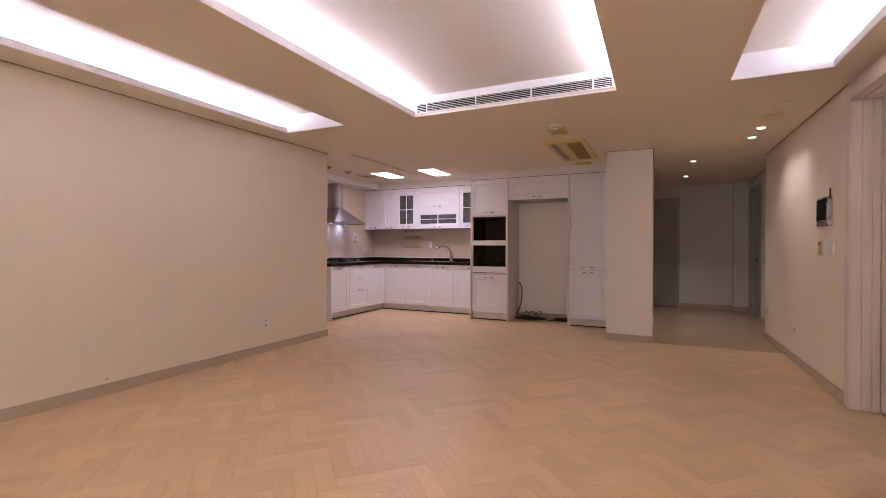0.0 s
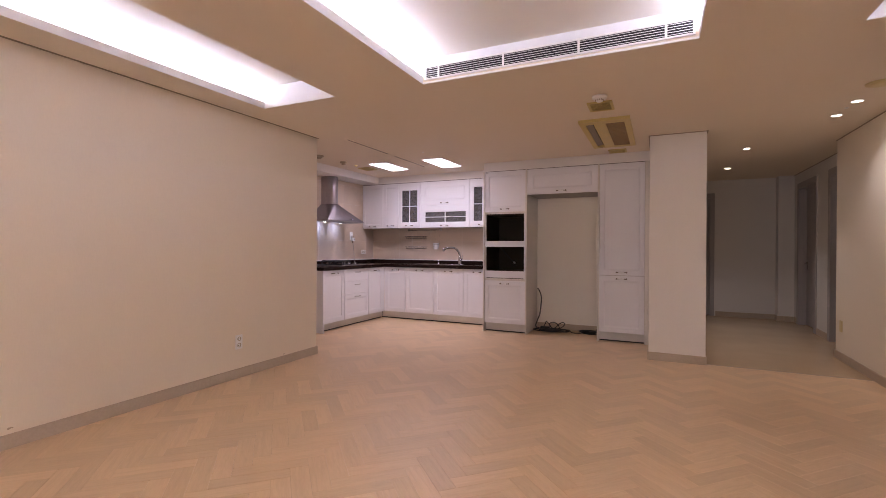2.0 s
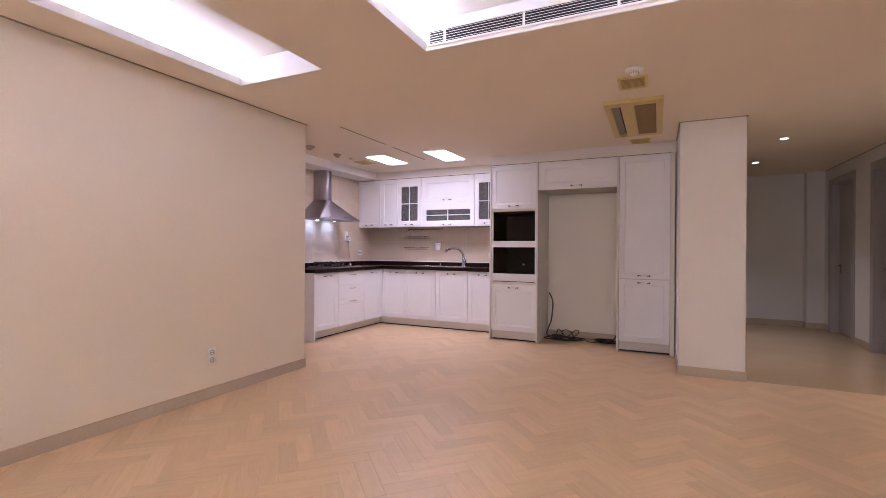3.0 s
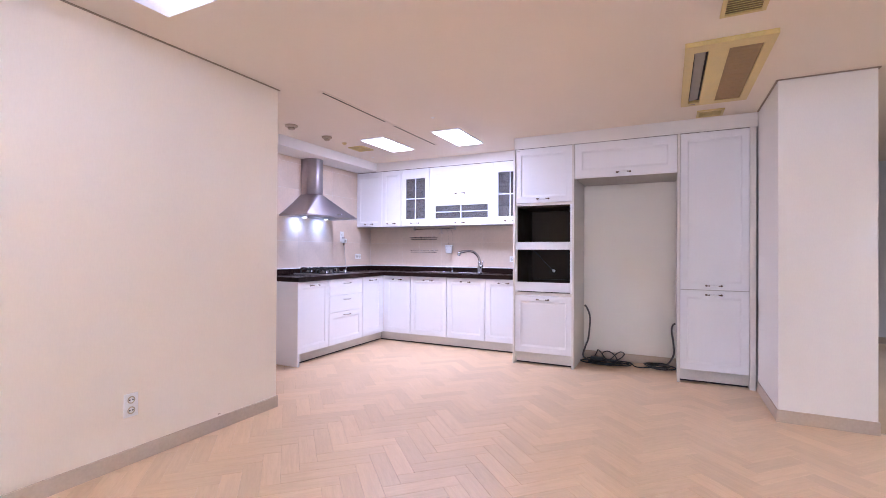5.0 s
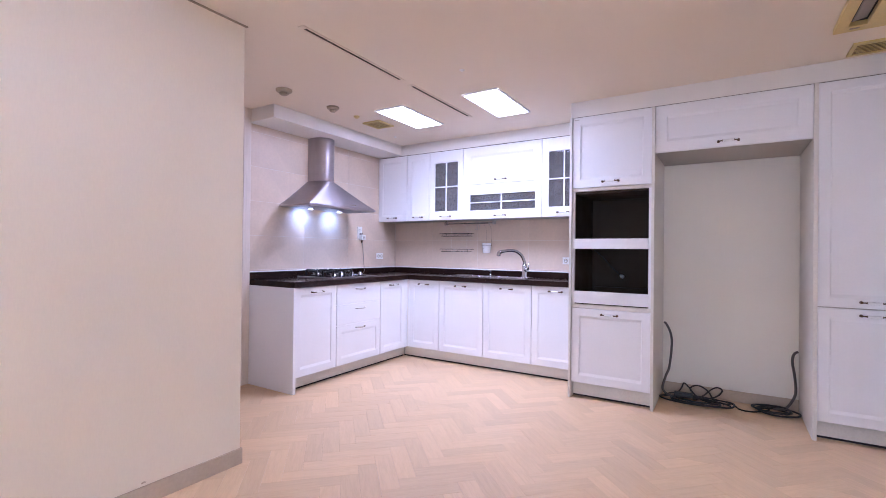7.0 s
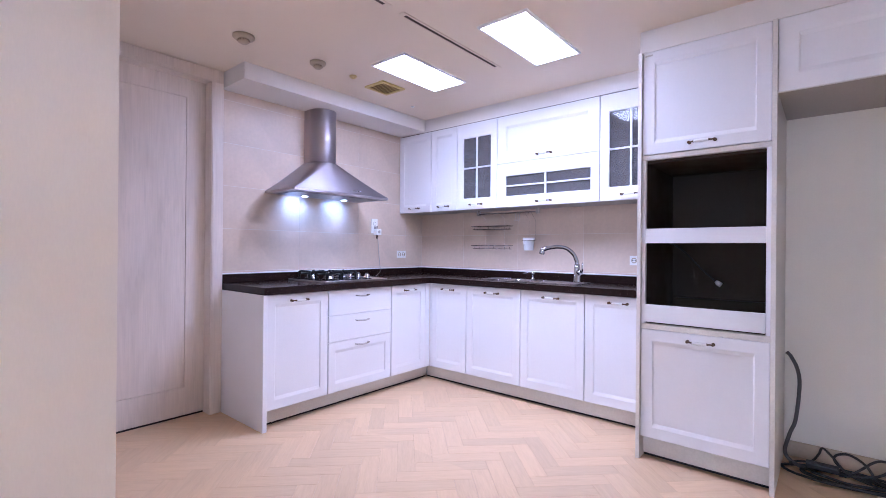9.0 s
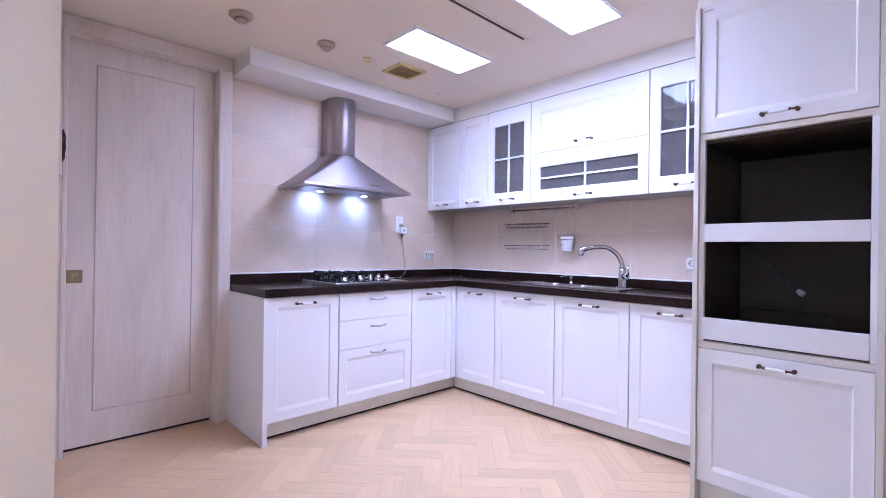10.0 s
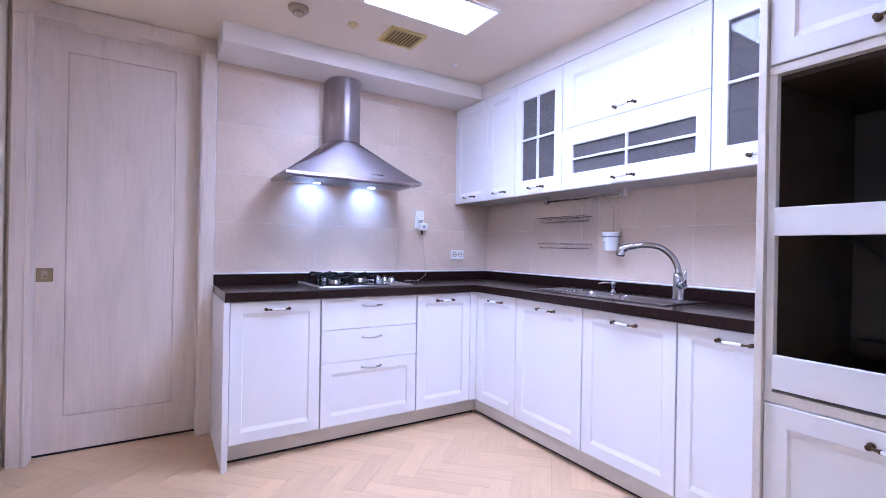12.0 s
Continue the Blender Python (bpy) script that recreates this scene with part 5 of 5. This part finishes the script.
for i in range(18):
    y = AY0 + 0.13 + i * (AY1 - AY0 - 0.24) / 17
    under(ac, "grille_bar", box(bmesh.new(), AX0 + 0.232, AX1 - 0.056, y - 0.0035, y + 0.0035, H - 0.0265, H - 0.0252), M_YDARK)
under(ac, "receiver", rbox(AX0 + 0.06, AX0 + 0.10, AY1 - 0.05, AY1 - 0.035, H - 0.030, H - 0.0282, 0.0005), M_TRIMGAP)


def hatch(x0, x1, y0, y1, label, cat, slats=0, group=""):
    t = thing("ceiling_vent", ((x0 + x1) / 2, (y0 + y1) / 2, H), label, cat, group)
    bm = cell_slab([x0, x0 + 0.02, x1 - 0.02, x1], [y0, y0 + 0.02, y1 - 0.02, y1], lambda i, j: not (i == 1 and j == 1), H - 0.012, H - 0.0005, 0)
    bmesh.ops.bevel(bm, geom=[e for e in bm.edges if all(v.co.z < H - 0.01 for v in e.verts) and e.calc_face_angle(0) > 0.5], offset=0.003, segments=1, affect="EDGES")
    under(t, "frame", bm, M_YELLOW)
    under(t, "backing", box(bmesh.new(), x0 + 0.018, x1 - 0.018, y0 + 0.018, y1 - 0.018, H - 0.004, H - 0.001), M_YDARK)
    for i in range(slats):
        y = y0 + 0.03 + i * (y1 - y0 - 0.06) / max(1, slats - 1)
        bm = box(bmesh.new(), x0 + 0.021, x1 - 0.021, -0.006, 0.006, -0.0012, 0.0012)
        bmesh.ops.rotate(bm, verts=bm.verts[:], cent=(0, 0, 0), matrix=Matrix.Rotation(radians(30), 3, "X"))
        bmesh.ops.translate(bm, verts=bm.verts[:], vec=(0, y, H - 0.009))
        under(t, "slat", bm, M_YELLOW)


hatch(-4.475, -4.275, 7.53, 7.755, "yellowed slatted exhaust vent in the kitchen ceiling", "vent", 9, "ceiling vents")
hatch(-0.925, -0.73, 5.745, 5.99, "small yellowed vent beside the ceiling air conditioner", "vent", 9, "ceiling vents")
hatch(-0.94, -0.74, 7.695, 7.89, "small yellowed vent beside the ceiling air conditioner", "vent", 7, "ceiling vents")


def detector(x, y, r, mat, label, dark=True):
    t = thing("smoke_detector", (x, y, H), label, "smoke detector", "ceiling detectors")
    if not dark:
        b = under(t, "base", lathe([(r, H - 0.0005), (r, H - 0.010), (r * 0.8, H - 0.014)], 24, None, x, y), mat)
        under(b, "head", lathe([(r * 0.55, H - 0.0142), (r * 0.5, H - 0.020), (r * 0.3, H - 0.022)], 20, None, x, y), mat)
        return
    b = under(t, "base", lathe([(r, H - 0.0005), (r, H - 0.012), (r * 0.9, H - 0.018), (r * 0.62, H - 0.022)], 28, None, x, y), mat)
    under(b, "head", lathe([(r * 0.52, H - 0.0225), (r * 0.50, H - 0.036), (r * 0.36, H - 0.043), (r * 0.12, H - 0.045)], 24, None, x, y), mat)
    if dark:
        bm = bmesh.new()
        for i in range(12):
            a = 2 * math.pi * i / 12
            tube([(x + r * 0.515 * math.cos(a), y + r * 0.515 * math.sin(a), H - 0.026), (x + r * 0.50 * math.cos(a), y + r * 0.50 * math.sin(a), H - 0.036)], 0.003, 5, bm)
        under(b, "sensor_slots", bm, M_TRIMGAP, "dark sensor slots")


M_OLD = mottled("aged_cream_plastic", (0.46, 0.38, 0.27), 0.45, 0.04)
detector(-4.39, 6.56, 0.060, M_OLD, "aged cream smoke detector on the kitchen ceiling")
detector(-4.375, 7.05, 0.052, M_OLD, "pale cream smoke detector on the kitchen ceiling")
detector(-4.38, 7.345, 0.026, M_CREAM, "small cream sensor beside the exhaust vent", False)
detector(-0.81, 5.62, 0.058, M_PLASTIC, "white smoke detector beside the air conditioner")
for x, y in ((-3.047, 6.91), (-4.535, 8.11), (1.03, 6.765)):
    t = thing("sprinkler", (x, y, H), "small sprinkler cap flush in the ceiling", "sprinkler", "sprinklers")
    under(t, "cap", lathe([(0.018, H - 0.0005), (0.018, H - 0.002), (0.009, H - 0.004), (0.008, H - 0.009)], 16, None, x, y), M_PLASTIC)
for x, y, r, m, lab in ((1.046, 6.13, 0.095, M_CREAM, "round yellowed cover plate in the ceiling"), (1.052, 5.74, 0.065, M_PLASTIC, "round white cover plate in the ceiling")):
    t = thing("ceiling_cover", (x, y, H), lab, "ceiling cover", "ceiling covers")
    under(t, "ring", lathe([(r, H - 0.0005), (r, H - 0.005), (r * 0.86, H - 0.009)], 32, None, x, y), m)
    under(t, "cap", lathe([(r * 0.80, H - 0.0092), (r * 0.78, H - 0.012), (r * 0.3, H - 0.013)], 32, None, x, y), m)
for k, (y0, y1) in enumerate(((5.95, 6.865), (6.95, 7.865))):
    t = thing("ceiling_slot_diffuser", (-3.505, (y0 + y1) / 2, H), "narrow dark slot in the kitchen ceiling with a white rim", "slot diffuser", "ceiling slots")
    bm = bmesh.new()
    for b in ((-3.528, -3.516, y0, y1), (-3.494, -3.482, y0, y1), (-3.516, -3.494, y0, y0 + 0.03), (-3.516, -3.494, y1 - 0.03, y1)):
        box(bm, *b, H - 0.005, H - 0.0005)
    under(t, "rim", bm, M_CEIL)
    under(t, "slot", box(bmesh.new(), -3.517, -3.493, y0 + 0.02, y1 - 0.02, H - 0.002, H - 0.0004), M_SLOT)

for k, (x, y, e) in enumerate(((1.04, 6.57, 17), (1.03, 7.00, 17), (0.55, 8.28, 34), (0.53, 9.75, 40))):
    t = thing("downlight", (x, y, H), "small round recessed downlight, switched on", "downlight", "hallway downlights")
    bm = bmesh.new()
    tube([(x + 0.040 * math.cos(2 * math.pi * i / 28), y + 0.040 * math.sin(2 * math.pi * i / 28), H - 0.003) for i in range(29)], 0.005, 6, bm)
    under(t, "bezel", bm, M_PLASTIC)
    under(t, "lens", lathe([(0.036, H - 0.0035), (0.036, H - 0.0005)], 24, None, x, y), M_DOWN)
    ld = bpy.data.lights.new("downlight_spot", "SPOT")
    ld.energy, ld.color, ld.spot_size, ld.spot_blend, ld.shadow_soft_size = e, (0.97, 0.93, 1.03), radians(118 if k < 2 else 92), 0.7, 0.03
    lo = new("downlight_spot", ld)
    lo.matrix_world = look((x, y, H - 0.006), (x, y + 0.0001, 0))


# ---- wall tiles, each a piece ----
def place_tiles(holder, P, us, zs, mat, gap=0.0012):
    cache = {}
    for a, b in zip(us, us[1:]):
        for p, q in zip(zs, zs[1:]):
            w, h = round(b - a, 3), round(q - p, 3)
            if (w, h) not in cache:
                bm = bmesh.new()
                o = P(0, 0, 0)
                s = lambda u, d, z: tuple(m - n for m, n in zip(P(u, d, z), o))
                x0, x1, y0, y1, z0_, z1_ = span(s, -w / 2 + gap, w / 2 - gap, -0.0085, 0, -h / 2 + gap, h / 2 - gap)
                box(bm, x0, x1, y0, y1, z0_, z1_)
                bmesh.ops.recalc_face_normals(bm, faces=bm.faces[:])
                me = bpy.data.meshes.new("tile")
                bm.to_mesh(me)
                bm.free()
                me.materials.append(mat)
                cache[w, h] = me
            ob = new("tile", cache[w, h])
            ob.parent = holder
            ob.location = P((a + b) / 2, 0, (p + q) / 2)


def vary_tiles(m):
    nt = m.node_tree
    N, L = nt.nodes, nt.links
    hsv = next(n for n in N if n.type == "HUE_SAT")
    src = hsv.inputs["Value"].links[0].from_socket
    oi, mr, mu = N.new("ShaderNodeObjectInfo"), N.new("ShaderNodeMapRange"), N.new("ShaderNodeMath")
    mr.inputs[3].default_value, mr.inputs[4].default_value = 0.97, 1.03
    mu.operation = "MULTIPLY"
    L.new(oi.outputs["Random"], mr.inputs[0])
    L.new(src, mu.inputs[0])
    L.new(mr.outputs[0], mu.inputs[1])
    L.new(mu.outputs[0], hsv.inputs["Value"])


vary_tiles(M_TILE)
grout_w = structure("wall_tiling_west", [(-5.0699, -5.0612, 6.741, 8.8195, 0.845, 2.2495)], M_GROUT, "beige wall tiles with pale joints behind the cooker")
grout_n = structure("wall_tiling_north", [(-5.0611, -2.621, 8.8112, 8.8198, 0.845, 1.60)], M_GROUT, "beige wall tiles with pale joints behind the sink")
rows = [0.85, 0.973, 1.275, 1.578, 1.880, 2.182, 2.2495]
place_tiles(grout_w, QT, [6.741, 7.357, 7.962, 8.567, 8.8105], rows, M_TILE)
place_tiles(grout_n, QN, [-5.059, -4.51, -3.905, -3.302, -2.697, -2.6215], [0.85, 0.973, 1.275, 1.578], M_TILE)

# ---- herringbone floor pieces ----
PW_, PL = 0.0951, 0.3804
s2 = math.sqrt(0.5)
UU, VV = Vector((s2, -s2)), Vector((-s2, -s2))
ORI = Vector((-1.54, 3.104))
REGIONS = ((-5.15, 1.52, -2.7, 7.19), (-5.1, 0.04, 7.19, 8.98))


def clip_poly(poly, x0, x1, y0, y1):
    for ax, lim, sgn in ((0, x0, 1), (0, x1, -1), (1, y0, 1), (1, y1, -1)):
        out = []
        for i, p in enumerate(poly):
            q = poly[(i + 1) % len(poly)]
            a, b = (p[ax] - lim) * sgn, (q[ax] - lim) * sgn
            if a >= 0:
                out.append(p)
            if (a >= 0) != (b >= 0):
                t = a / (a - b)
                out.append(tuple(p[k] + (q[k] - p[k]) * t for k in range(4)))
        poly = out
        if len(poly) < 3:
            return []
    return poly


def herring_pieces():
    e = 0.0005
    for m in range(-20, 21):
        for k in range(-70, 71):
            for kind in (0, 1):
                u0, v0 = k * PW_ + m * PL, k * PW_ - m * PL
                if kind == 0:
                    u1, v1 = u0 + PL, v0 + PW_
                else:
                    u0, v0 = u0 + PL, v0 + PW_ - PL
                    u1, v1 = u0 + PW_, v0 + PL
                c = ORI + UU * (u0 + u1) / 2 + VV * (v0 + v1) / 2
                if -5.5 < c.x < 1.9 and -3.1 < c.y < 9.3:
                    yield kind, c, u1 - u0 - 2 * e, v1 - v0 - 2 * e


def piece_mesh(kind):
    bm = bmesh.new()
    w, l = PW_ - 0.0010, PL - 0.0010
    uv = bm.loops.layers.uv.new("UVMap")
    def rg(ins, z):
        return [bm.verts.new((sx * (l / 2 - ins), sy * (w / 2 - ins), z)) for sx, sy in ((-1, -1), (1, -1), (1, 1), (-1, 1))]
    a, b, c = rg(0, -0.0038), rg(0, -0.0005), rg(0.0006, 0)
    bridge(bm, a, b)
    bridge(bm, b, c)
    bm.faces.new(c)
    for f in bm.faces:
        for lp in f.loops:
            lp[uv].uv = (lp.vert.co.x, lp.vert.co.y)
    me = bpy.data.meshes.new("plank")
    bm.to_mesh(me)
    bm.free()
    me.materials.append(M_FLOOR)
    return me


floor = bpy.data.objects["floor"]
plank = piece_mesh(0)
verts, faces, uvs = [], [], []
singles = 0
for kind, c, du, dv in herring_pieces():
    whole = any(x0 + 0.3 < c.x < x1 - 0.3 and y0 + 0.3 < c.y < y1 for x0, x1, y0, y1 in REGIONS[:1])
    if whole and -3.3 < c.x < -0.55 and 2.6 < c.y < 6.1 and singles < 300:
        ob = new("plank", plank)
        ob.parent = floor
        ob.location = (c.x, c.y, 0)
        d = UU if kind == 0 else VV
        ob.rotation_euler = (0, 0, math.atan2(d.y, d.x))
        singles += 1
        continue
    al, ac_ = (UU, VV) if kind == 0 else (VV, UU)
    L2, W2 = (du / 2, dv / 2) if kind == 0 else (dv / 2, du / 2)
    for x0, x1, y0, y1 in REGIONS:
        poly = []
        for sl, sw in ((-1, -1), (1, -1), (1, 1), (-1, 1)):
            p = c + al * L2 * sl + ac_ * W2 * sw
            poly.append((p.x, p.y, L2 * sl, W2 * sw))
        poly = clip_poly(poly, x0, x1, y0, y1)
        if len(poly) < 3:
            continue
        area = sum(poly[i][0] * poly[(i + 1) % len(poly)][1] - poly[(i + 1) % len(poly)][0] * poly[i][1] for i in range(len(poly)))
        if area < 0:
            poly = poly[::-1]
        n, base = len(poly), len(verts)
        verts += [(p[0], p[1], 0.0) for p in poly] + [(p[0], p[1], -0.0038) for p in poly]
        faces.append(tuple(range(base, base + n)))
        uvs += [(p[2], p[3]) for p in poly]
        for i in range(n):
            j = (i + 1) % n
            faces.append((base + n + i, base + n + j, base + j, base + i))
            uvs += [(poly[i][2], poly[i][3]), (poly[j][2], poly[j][3]), (poly[j][2], poly[j][3]), (poly[i][2], poly[i][3])]
me = bpy.data.meshes.new("plank_field")
me.from_pydata(verts, [], faces)
uvl = me.uv_layers.new(name="UVMap")
uvl.data.foreach_set("uv", [c for uv in uvs for c in uv])
me.materials.append(M_FLOOR)
pf = new("plank_field", me)
pf.parent = floor
tagged(pf, "pale oak herringbone planks", kind="stuff")
